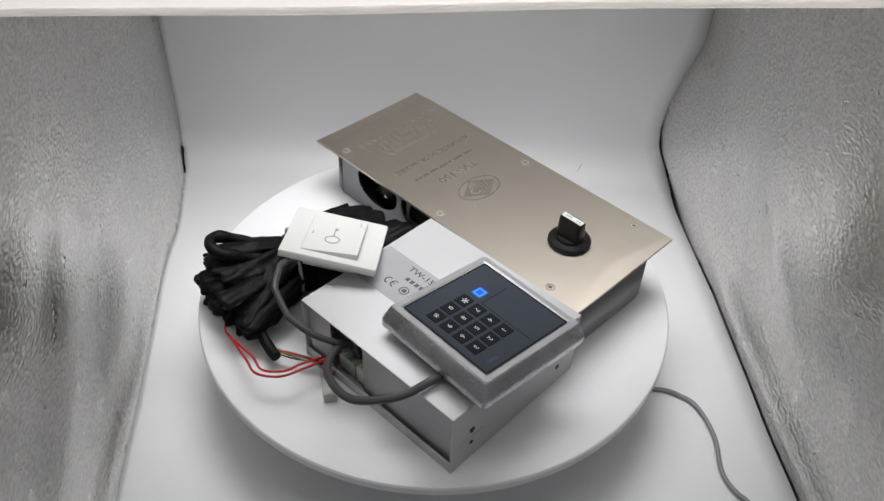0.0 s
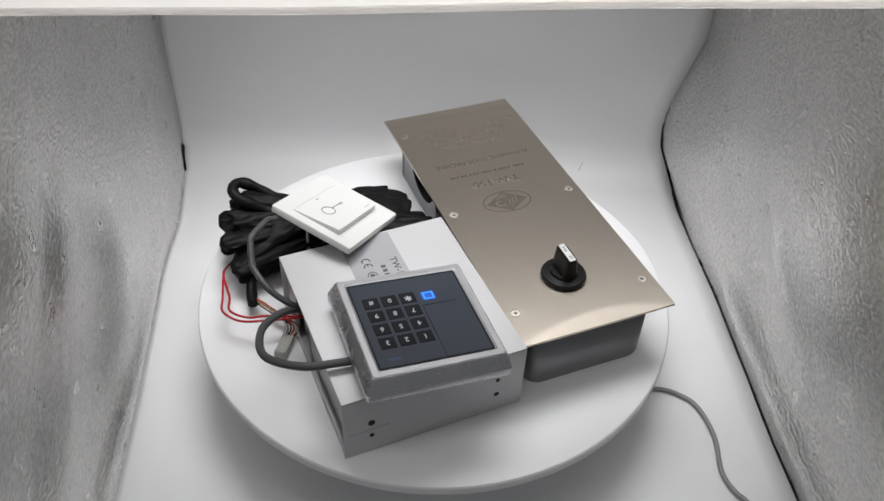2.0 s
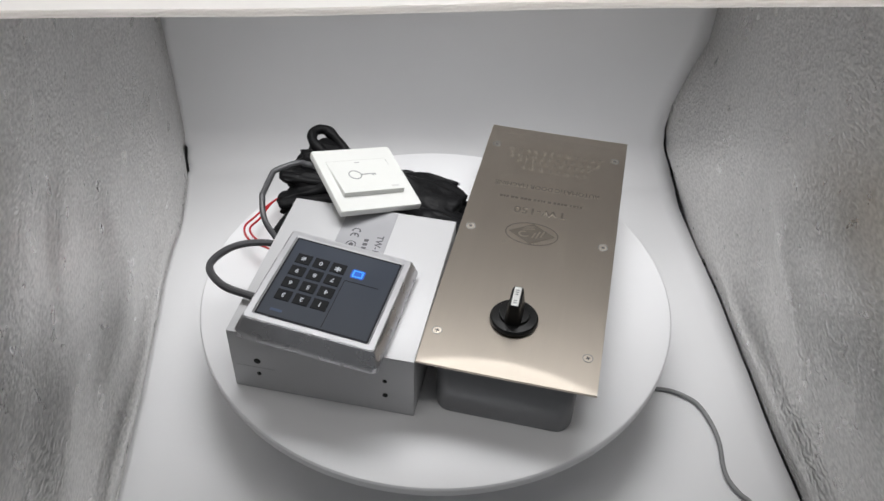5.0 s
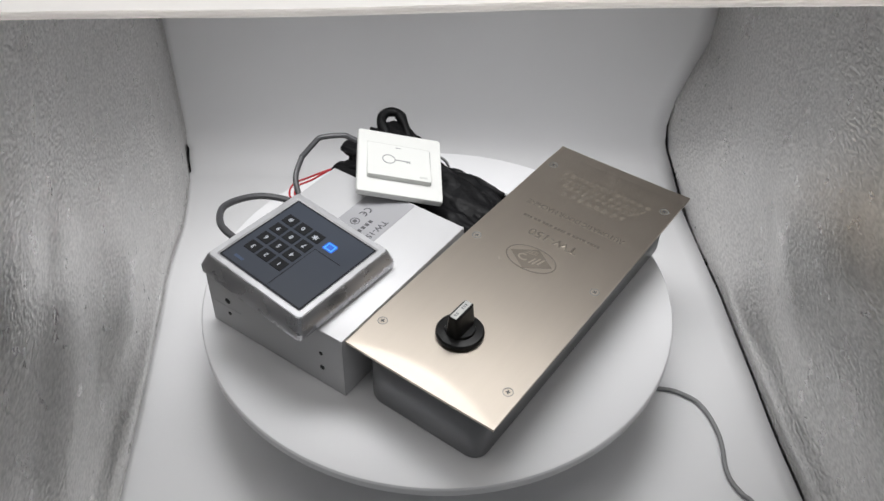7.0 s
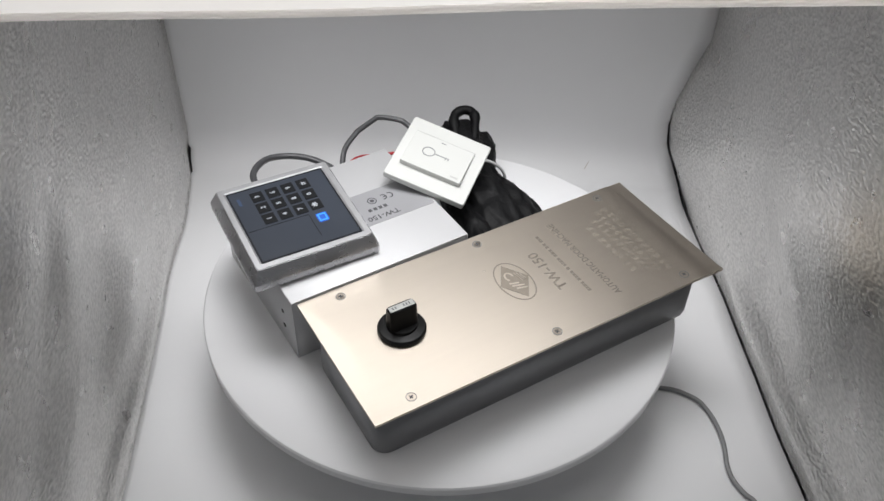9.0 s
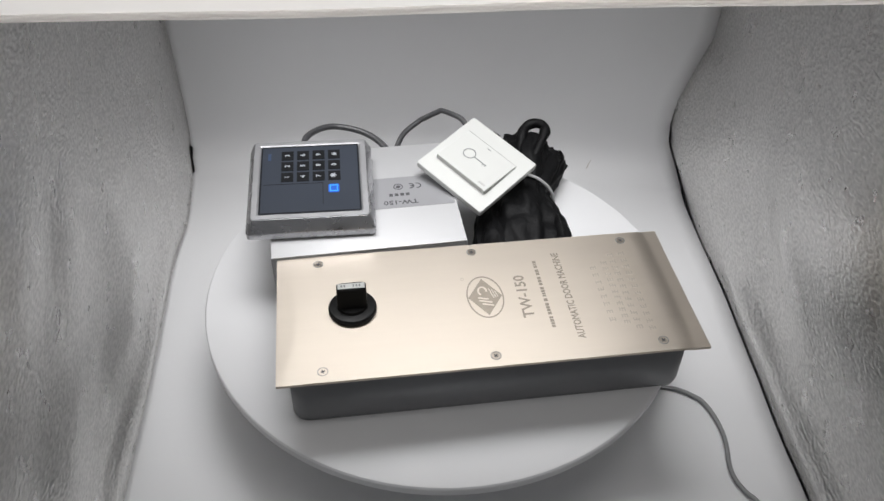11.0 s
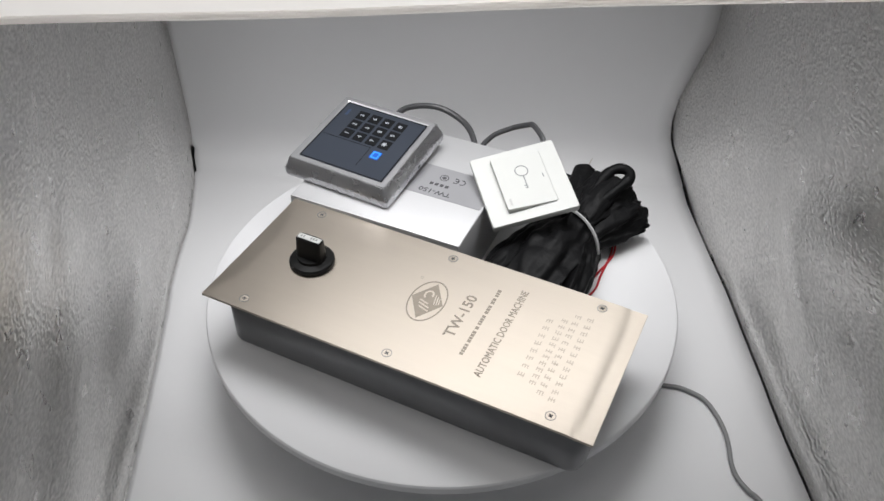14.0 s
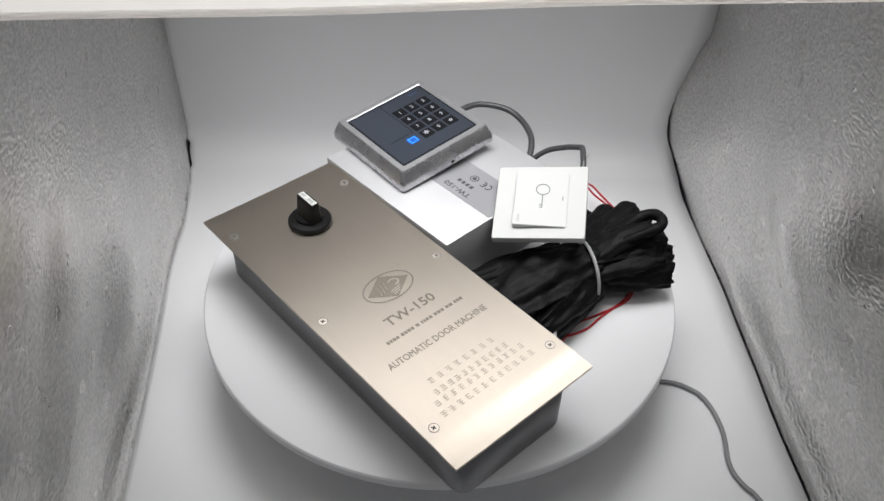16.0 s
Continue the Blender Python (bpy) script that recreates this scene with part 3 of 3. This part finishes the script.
def controller():
    t = thing("controller_box", on_table(CTRL_AT), "silver aluminium controller box with one open side and label", "control box")
    th = 0.0016
    full = CH - FOOT
    part("top_panel", block(CW, CL, th, (0, 0, CH - th), 0.0006), ALU, t, "silver painted top panel")
    part("end_panel", block(CW, th, full - th - 0.001, (0, -CL / 2 + th / 2, FOOT + 0.0005), 0.0004), ALU, t)
    part("end_panel", block(CW, th, full - th - 0.001, (0, CL / 2 - th / 2, FOOT + 0.0005), 0.0004), ALU, t)
    part("side_panel", block(th, CL - 2 * th, full - th - 0.001, (CW / 2 - th / 2, 0, FOOT + 0.0005), 0.0004), ALU, t)
    part("bottom_panel", block(CW - 2 * th, CL - 2 * th, th, (-th / 2, 0, FOOT)), ALU, t)
    part("lip", block(th, CL - 0.004, 0.009, (-CW / 2 + th, 0, FOOT + 0.0015), 0.0004), ALU, t)
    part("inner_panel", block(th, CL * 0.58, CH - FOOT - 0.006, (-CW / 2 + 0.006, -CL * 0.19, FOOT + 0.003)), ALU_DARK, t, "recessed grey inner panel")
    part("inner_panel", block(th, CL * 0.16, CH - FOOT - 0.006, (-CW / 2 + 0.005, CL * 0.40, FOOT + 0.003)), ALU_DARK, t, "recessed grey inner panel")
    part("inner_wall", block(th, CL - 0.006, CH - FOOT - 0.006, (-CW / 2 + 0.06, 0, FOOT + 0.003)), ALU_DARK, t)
    for x, z, r in ((-0.056, 0.033, 0.0030), (-0.056, 0.017, 0.0020), (0.055, 0.036, 0.0020), (0.055, 0.018, 0.0024)):
        part("screw_hole", lathe([(r, -0.0002), (r, 0.0004), (r * 0.5, 0.0006)], 14), BLACK_PLASTIC, t, m=pose(x, -CL / 2 - 0.0001, z, 90, 0, 0))
    part("seam", block(0.034, 0.0003, 0.0006, (-0.058, -CL / 2 - 0.0001, 0.0245)), ALU_DARK, t)
    for y, c in ((0.044, GREEN_PCB), (0.022, PALE_PLUG)):
        x = -CW / 2 + 0.018
        bm = block(0.018, 0.020, 0.017, (x, y, FOOT + 0.006), 0.001)
        for i in range(4):
            block(0.004, 0.003, 0.004, (x - 0.006, y - 0.0065 + 0.0043 * i, FOOT + 0.020), bm=bm)
        part("terminal_block", bm, c, t)
    s = part("sticker", slab(outline(0.048, 0.084, 0.001, 1), 0, 0.0003), STICKER, t, "silver grey rating sticker", m=pose(-0.0005, 0.046, CH))
    lettering("model_text", "TW-150", 0.0088, PRINT_DARK, s, pose(0.0155, -0.010, 0.0003, 0, 0, -90), width=0.034)
    for x, bar in ((-0.0030, 0), (0.0040, 1)):
        bow = tube([(x + 0.0036 * math.cos(a), 0.0036 * math.sin(a), 0) for a in np.linspace(radians(75), radians(285), 11)], 0.0007, 6, 2, flat=0.3)
        if bar:
            block(0.0030, 0.0012, 0.0002, (x - 0.0018, 0, 0), bm=bow)
        part("mark_letter", bow, PRINT_DARK, s, m=pose(-0.0085, 0.006, 0.0004, 0, 0, -90))
    part("round_mark", ring(0.0048, 0.0048, 0.0010, 0, 0.0004, 24, (-0.0085, -0.010)), PRINT_DARK, s)
    part("round_mark", lathe([(0.0024, 0), (0.0024, 0.0003), (0.001, 0.0004)], 12, at=(-0.0085, -0.010, 0)), PRINT_DARK, s)
    for i in range(4):
        part("print_bar", block(0.0042, 0.0036, 0.0003, (0.0040, -0.002 - 0.0055 * i, 0.0001)), PRINT_DARK, s)
    return t, s


CONTROL, RATING = controller()
carried(CONTROL, CTRL_AT)

# ---- the keypad ----
KEY_AT = pose(-0.0522, -0.1248, 0.0926, -0.41, 5.11, 3.73) @ pose(0, 0, -0.0229)


def keypad():
    t = thing("keypad", on_table(KEY_AT), "silver access keypad with blue grey panel lying on control box", "keypad")
    rings = []
    for w, z, r in ((0.116, 0.0022, 0.003), (0.1190, 0.0032, 0.004), (0.1196, 0.0100, 0.004), (0.1186, 0.0112, 0.004), (0.1102, 0.0220, 0.003), (0.1086, 0.0229, 0.003), (0.0960, 0.0226, 0.0015)):
        rings.append([(x, y, z) for x, y in outline(w, w, r, 3)])
    part("housing", loft(rings), KEY_SILVER, t, "bevelled silver plastic housing")
    rim = [[(x, y, z) for x, y in outline(w, w, r, 3)] for w, z, r in ((0.1082, 0.0228, 0.003), (0.1072, 0.0236, 0.003), (0.0978, 0.0236, 0.002), (0.0952, 0.0226, 0.0015))]
    part("rim", loft(rim, cap=False), KEY_RIM, t, "pale silver raised rim")
    top = 0.0229
    f = part("front_panel", slab(outline(0.0945, 0.0945, 0.0015, 2), 0.0220, top), KEY_PANEL, t, "dark blue grey panel film")
    bm = ring(1, 1, 0.026, 0, 0.0002, 4)
    bmesh.ops.transform(bm, matrix=pose(0, 0, top) @ Matrix.Diagonal((0.0664, 0.0664, 1, 1)) @ pose(0, 0, 0, 0, 0, 45), verts=bm.verts)
    part("border_line", bm, KEY_DARK, f, smooth=0)
    part("groove", block(0.0005, 0.056, 0.0002, (0.0076, -0.0160, top)), KEY_DARK, f)
    part("groove", block(0.029, 0.0005, 0.0002, (0.0222, 0.0120, top)), KEY_DARK, f)
    digits = ("1", "2", "3", "4", "5", "6", "7", "8", "9", "*", "0", "#")
    for i, c in enumerate(digits):
        col, row = i % 3, i // 3
        x, y = -0.0018 - 0.0155 * col, -0.0217 + 0.0149 * row
        k = part("key", block(0.0128, 0.0116, 0.0008, bevel=0.0002, seg=1), KEY_DARK, f, "black key with pale character", m=pose(x, y, top - 0.0002))
        lettering("digit", c, 0.0064 if c != "*" else 0.013, KEY_TEXT, k, pose(0, 0.0015 if c == "*" else 0, 0.0008, 0, 0, 180))
    icon = ring(1, 1, 0.24, 0, 0.0004, 4)
    bmesh.ops.transform(icon, matrix=Matrix.Diagonal((0.0062, 0.0054, 1, 1)) @ pose(0, 0, 0, 0, 0, 45), verts=icon.verts)
    part("lit_icon", icon, BLUE_GLOW, f, "glowing blue square icon", smooth=0, m=pose(0.0157, 0.0222, top))
    # the icon's halo, drawn as a faintly glowing patch beneath it
    part("lit_icon", slab(outline(0.0118, 0.0104, 0.002, 3), 0, 0.0001), BLUE_HALO, f, "dim blue halo drawn round the lit icon", m=pose(0.0157, 0.0222, top))
    part("blue_mark", block(0.010, 0.0030, 0.0002, (-0.032, -0.0390, top)), BLUE_PRINT, f)
    part("side_screw", lathe([(0.0018, -0.0002), (0.0018, 0.0004), (0.0008, 0.0006)], 12), BLACK_PLASTIC, t, m=pose(-0.004, 0.0597, 0.0068, -90, 0, 0))
    return t


KEYPAD = keypad()
carried(KEYPAD, KEY_AT)

# ---- the exit switch ----
SX = Vector((-0.0586, 0.0607, 0.0135)).normalized()
SY0 = Vector((-0.0583, -0.0604, 0.0196))
SZ = SX.cross(SY0).normalized()
SY = SZ.cross(SX)
SWITCH_AT = Matrix.Translation((-0.0876, 0.0377, 0.0817)) @ Matrix((SX, SY, SZ)).transposed().to_4x4()


def exit_switch():
    t = thing("exit_switch", on_table(SWITCH_AT), "white square exit switch with key symbol leaning on cables", "switch")
    rings = []
    for w, z in ((0.070, -0.0072), (0.0855, -0.0064), (0.086, -0.0012), (0.0848, 0.0)):
        rings.append([(x, y, z) for x, y in outline(w, w, 0.0025, 4)])
    part("face_plate", loft(rings), WHITE_ABS, t, "white plastic face plate")
    part("back_box", block(0.048, 0.048, 0.014, (0, 0, -0.0210), 0.002), WHITE_ABS, t)
    # rocker, standing proud along one edge and flush at the other
    rk = bmesh.new()
    o = outline(0.0490, 0.0640, 0.0010, 3)
    tilt = 0.095
    loft([[(x, y, -0.001) for x, y in o], [(x, y, 0.0029 - tilt * x) for x, y in o], [(x * 0.988, y * 0.988, 0.0033 - tilt * x) for x, y in o]], rk)
    r = part("rocker", rk, WHITE_ABS, t, "white rocker button", m=pose(0.0004, 0.0015, 0))
    part("gap_line", block(0.0004, 0.064, 0.0003, (0.0256, 0.0015, 0.0)), PRINT_PALE, t)
    part("gap_line", block(0.047, 0.0005, 0.0003, (0.0004, -0.0312, 0.0)), PRINT_GREY, t)
    lay = pose(0, 0, 0.0033, 0, math.degrees(math.atan(tilt)), 0)
    part("key_symbol", ring(0.0068, 0.0068, 0.0010, 0.0, 0.0003, 32, (0.0013, 0.0105)), PRINT_GREY, r, m=lay)
    bm = block(0.0012, 0.0152, 0.0003, (0.0013, -0.0038, 0))
    block(0.0026, 0.0011, 0.0003, (0.0000, -0.0080, 0.00002), bm=bm)
    block(0.0022, 0.0011, 0.0003, (0.0002, -0.0108, 0.00002), bm=bm)
    part("key_symbol", bm, PRINT_GREY, r, m=lay)
    part("print_bar", block(0.0010, 0.0050, 0.0002, (0.0203, 0.0008, 0)), PRINT_GREY, r, m=lay)
    part("print_bar", block(0.0022, 0.0080, 0.0002, (-0.0195, -0.0240, 0)), PRINT_PALE, r, m=lay)
    return t


SWITCH = exit_switch()
carried(SWITCH, SWITCH_AT)

# ---- cable harness ----
HARN_AT = pose(-0.115, 0.095, 0)


def sleeve(pts, radii, flat, seed, n=20, per=7):
    """A crumpled sleeve along a smooth line: lengthwise ridges, uneven width, dented end."""
    line = spline(pts, per)
    m = len(line)
    rings = []
    for i, q in enumerate(line):
        d = (line[min(i + 1, m - 1)] - line[max(i - 1, 0)]).normalized()
        s = d.cross(Vector((0.02, 0.01, 1))).normalized()
        u = s.cross(d)
        f = i / (m - 1)
        r = float(np.interp(f, np.linspace(0, 1, len(radii)), radii))
        ring_pts = []
        for k in range(n):
            a = 2 * math.pi * k / n
            ridge = 1 + 0.36 * noise.noise(Vector((math.cos(a) * 2.2, math.sin(a) * 2.2, seed * 7 + f * 2.5))) + 0.12 * noise.noise(Vector((math.cos(a) * 5, math.sin(a) * 5, seed + f * 9)))
            v = q + (s * math.cos(a) + u * math.sin(a) * flat) * r * ridge
            v.z = max(v.z, FOOT + 0.0006)
            ring_pts.append(v)
        rings.append(ring_pts)
    end = rings[-1]
    c = sum(end, Vector()) / n
    way = (line[-1] - line[-2]).normalized()
    for shrink, on in ((0.93, 0.0020), (0.72, 0.0042), (0.35, 0.0055)):
        rings.append([c + (q - c) * shrink + way * (on + 0.0015 * noise.noise(q * 160)) for q in end])
    return loft(rings)


def pleated(start, end, wide, high, pleats, seed, scallop=0.010, n=132, stations=26):
    """A gathered bundle that fans out from a tied neck: deep lengthwise pleats and a ragged, folded-in end."""
    start, end = Vector(start), Vector(end)
    d = (end - start).normalized()
    side = d.cross(Vector((0, 0, 1))).normalized()
    up = side.cross(d)
    steps = np.linspace(0, 1, len(wide))
    long = (end - start).length

    def crease(a, f):
        c, q = math.cos(a), math.sin(a)
        g = noise.noise(Vector((c * pleats * 0.42, q * pleats * 0.42, seed * 5 + f * 0.9)))
        h = noise.noise(Vector((c * pleats, q * pleats, seed + f * 1.8)))
        return 0.75 * (1 - 2.2 * abs(g)) + 0.35 * h

    rings = []
    for i in range(stations):
        f = i / (stations - 1)
        w, h = float(np.interp(f, steps, wide)), float(np.interp(f, steps, high))
        row = []
        for k in range(n):
            a = 2 * math.pi * k / n
            p = crease(a, f)
            crumple = 0.10 * noise.noise(Vector((math.cos(a) * 3, math.sin(a) * 3, f * 7 + seed)))
            r = 0.86 + 0.20 * p + crumple
            v = start + d * (long * f + scallop * f * f * p) + side * (w * math.cos(a) * r) + up * (h * math.sin(a) * r)
            v.z = max(v.z, FOOT + 0.0006)
            row.append(v)
        rings.append(row)
    last = rings[-1]
    c = sum(last, Vector()) / n
    for shrink, on in ((0.95, 0.003), (0.84, 0.0035), (0.70, 0.000), (0.50, -0.006), (0.2, -0.010)):
        row = []
        for k, q in enumerate(last):
            v = c + (q - c) * shrink + d * (on + 0.003 * noise.noise(q * 130))
            v.z = max(v.z, FOOT + 0.0008)
            row.append(v)
        rings.append(row)
    return rings


def harness():
    t = thing("cable_bundle", on_table(HARN_AT), "black sleeved cable harness folded and tied with white nylon", "cable bundle")
    rnd = random.Random(4)
    base = Vector((HARN_AT.translation.x, HARN_AT.translation.y, 0))
    neck = Vector((-0.108, 0.088, 0.026))

    def gathered(start, end, wide, high, pleats, seed, scallop=0.010):
        rows = pleated(start, end, wide, high, pleats, seed, scallop)
        part("sleeve_fold", loft([[q - base for q in row] for row in rows]), BLACK_SLEEVE, t, smooth=70)

    # the fan beyond the tie
    gathered((-0.100, 0.089, 0.024), (-0.179, 0.081, 0.019), (0.026, 0.030, 0.040, 0.049, 0.050), (0.029, 0.029, 0.028, 0.026, 0.022), 5.2, 3, 0.012)
    gathered((-0.104, 0.092, 0.034), (-0.173, 0.096, 0.036), (0.018, 0.024, 0.034, 0.036), (0.016, 0.019, 0.020, 0.018), 4.0, 8, 0.012)
    gathered((-0.110, 0.098, 0.022), (-0.168, 0.126, 0.020), (0.016, 0.020, 0.022, 0.021), (0.018, 0.020, 0.020, 0.018), 3.4, 12)
    # the mass between the tie, the control box and the machine
    gathered((-0.112, 0.088, 0.024), (-0.012, 0.078, 0.017), (0.026, 0.033, 0.043, 0.044, 0.040), (0.029, 0.031, 0.032, 0.030, 0.024), 4.2, 21, 0.004)
    gathered((-0.100, 0.060, 0.020), (0.004, 0.050, 0.018), (0.014, 0.020, 0.022, 0.020), (0.018, 0.024, 0.026, 0.022), 3.0, 27, 0.004)
    gathered((-0.100, 0.104, 0.020), (-0.026, 0.118, 0.016), (0.016, 0.019, 0.019, 0.016), (0.020, 0.024, 0.024, 0.018), 3.0, 31, 0.006)
    # flattened loops that stand out of the fan
    tips = [(-0.190, 0.036, 0.026), (-0.197, 0.060, 0.043), (-0.199, 0.082, 0.020), (-0.196, 0.104, 0.036), (-0.178, 0.124, 0.022), (-0.172, 0.106, 0.058), (-0.170, 0.132, 0.036)]
    for i, tip in enumerate(tips):
        tip = neck + (Vector(tip) - neck) * 0.93
        start = neck + Vector((0.010, (tip.y - neck.y) * 0.30, (tip.z - 0.026) * 0.35))
        mid = (start + tip) / 2 + Vector((0, 0, rnd.uniform(0.001, 0.005)))
        part("cable_loop", sleeve([q - base for q in (start, mid, tip)], (0.0095, 0.0110, 0.0120, rnd.uniform(0.0100, 0.0125)), rnd.uniform(0.50, 0.72), i, 28, 10), BLACK_SLEEVE, t, smooth=70)
    backs = [(-0.026, 0.078, 0.032), (-0.022, 0.100, 0.014), (-0.032, 0.124, 0.014), (0.002, 0.060, 0.030), (-0.012, 0.094, 0.026)]
    for i, tip in enumerate(backs):
        tip = Vector(tip)
        start = neck + Vector((-0.004, (tip.y - neck.y) * 0.35, (tip.z - 0.026) * 0.4))
        mid = (start + tip) / 2 + Vector((0, 0, rnd.uniform(0.001, 0.004)))
        part("cable_loop", sleeve([q - base for q in (start, mid, tip)], (0.0120, 0.0150, 0.0145, 0.0120), rnd.uniform(0.62, 0.8), 20 + i, 28, 10), BLACK_SLEEVE, t, smooth=70)
    # one open loop of flat sleeve standing up from the fan
    hoop = [(-0.125, 0.096, 0.046), (-0.149, 0.111, 0.061), (-0.168, 0.118, 0.068), (-0.177, 0.108, 0.069), (-0.170, 0.095, 0.064), (-0.140, 0.088, 0.048)]
    part("cable_loop", tube([Vector(q) - base for q in hoop], 0.0056, 12, 7, wob=0.4), BLACK_SLEEVE, t, smooth=70)
    tie = []
    for a in np.linspace(0, 2 * math.pi, 17)[:-1]:
        q = Vector((-0.104, 0.090, 0.024)) + Vector((0.32, 0.95, 0)) * 0.033 * math.cos(a) + Vector((0, 0, 1)) * 0.0310 * math.sin(a)
        tie.append(Vector((q.x, q.y, max(q.z, FOOT + 0.0016))) - base)
    part("cable_tie", tube(tie, 0.0017, 6, 4, True), ZIP, t, "white nylon cable tie")
    part("tie_head", block(0.006, 0.005, 0.004, Vector((-0.104, 0.080, 0.052)) - base, 0.0008), ZIP, t)
    part("stub", tube([Vector(q) - base for q in ((-0.034, 0.128, 0.020), (-0.026, 0.136, 0.020), (-0.022, 0.140, 0.018))], 0.0020, 8), ZIP, t, "short white wire end")
    return t


HARNESS = harness()
carried(HARNESS, HARN_AT)


def wire(name, pts, r, material, label, at, category="cable"):
    m = pose(*at)
    t = thing(name, on_table(m), label, category)
    part("cord", tube([Vector(q) - Vector(at) for q in pts], r, 10, 8), material, t)
    carried(t, m)
    return t


wire("keypad_cable", [(-0.100, -0.140, 0.0735), (-0.119, -0.139, 0.0730), (-0.150, -0.136, 0.074), (-0.176, -0.112, 0.068), (-0.173, -0.075, 0.060), (-0.150, -0.050, 0.050), (-0.128, -0.044, 0.036), (-0.122, -0.042, FOOT + 0.0055)],
     0.0034, GREY_CABLE, "dark grey round cable looping from keypad into control box", (-0.122, -0.042, FOOT))
wire("switch_cable", [(-0.120, 0.036, 0.076), (-0.138, 0.034, 0.084), (-0.148, 0.029, 0.089), (-0.154, 0.023, 0.0925), (-0.168, 0.007, 0.0915), (-0.1705, 0.000, 0.0880), (-0.1720, -0.015, 0.0790), (-0.1715, -0.019, 0.0765), (-0.162, -0.036, 0.066), (-0.145, -0.045, 0.052), (-0.128, -0.046, 0.040), (-0.120, -0.046, FOOT + 0.0055)],
     0.0029, GREY_CABLE, "dark grey round cable rising from exit switch", (-0.120, -0.046, FOOT))
for k, o in enumerate((0.0, 0.006)):
    wire("red_wire", [(-0.175, 0.095, FOOT + 0.0015), (-0.1945, 0.066, 0.008), (-0.199, 0.045, 0.016), (-0.2025 + o, 0.011, 0.020), (-0.2040 + o, -0.008, 0.021), (-0.1905 + o, -0.0245 + o * 0.5, 0.022), (-0.168, -0.0290 + o, 0.021), (-0.146, -0.030 + o * 0.5, 0.019), (-0.130, -0.028, 0.016)],
         0.0011, RED_WIRE, "thin red wire arching from black harness to control box", (-0.175, 0.095, FOOT))
for k, o in enumerate((0.0, 0.010)):
    wire("red_wire", [(-0.020, 0.106 + o, FOOT + 0.006), (-0.040, 0.1225 + o * 0.7, FOOT + 0.002), (-0.070, 0.131 - o, FOOT + 0.0012), (-0.0950, 0.128 - o * 0.4, FOOT + 0.0012), (-0.1336, 0.1233 + o * 0.3, FOOT + 0.0014), (-0.155, 0.114, 0.006)],
         0.0011, RED_WIRE, "thin red wire running from machine under harness", (-0.070, 0.131, FOOT))

PLUG_AT = pose(-0.1557, -0.0455, FOOT, 0, 0, 62)


def plug():
    t = thing("wire_plug", on_table(PLUG_AT), "pale nylon plug with thin coloured wires", "connector")
    bm = block(0.024, 0.011, 0.008, (0, 0, 0), 0.0008)
    for i in range(5):
        block(0.003, 0.0013, 0.002, (-0.0105, -0.0042 + 0.0021 * i, 0.0078), bm=bm)
    part("plug_body", bm, PLUG_GREY, t, "pale nylon plug body")
    inv = PLUG_AT.inverted()
    rnd = random.Random(2)
    for i, c in enumerate((BROWN_WIRE, YELLOW_WIRE, RED_WIRE, BLACK_PLASTIC, BROWN_WIRE, ZIP)):
        y = -0.005 + 0.002 * i
        end = inv @ Vector((-0.176 + 0.001 * i, 0.012, 0.010 + 0.001 * (i % 3)))
        pts = [Vector((0.012, y, 0.006)), Vector((0.022, y * 1.4, 0.006 + rnd.uniform(0, 0.006))), (Vector((0.022, y, 0.008)) + end) / 2 + Vector((0, rnd.uniform(-0.004, 0.004), rnd.uniform(0, 0.005))), end]
        part("wire", tube(pts, 0.0008, 6, 5), c, t)
    sl = [inv @ Vector(q) for q in ((-0.1765, 0.006, 0.010), (-0.176, 0.018, 0.0105), (-0.174, 0.034, 0.014), (-0.168, 0.055, 0.018))]
    part("sleeve", tube(sl, 0.0050, 10, 5, wob=0.15), BLACK_SLEEVE, t, "black sleeve end")
    return t


PLUG = plug()
carried(PLUG, PLUG_AT)


# ---- motion ----
def motions():
    for ob, m in MOVING:
        walk(ob, [(t, pose(0, 0, 0, 0, 0, a) @ m) for t, a in TURN])


motions()
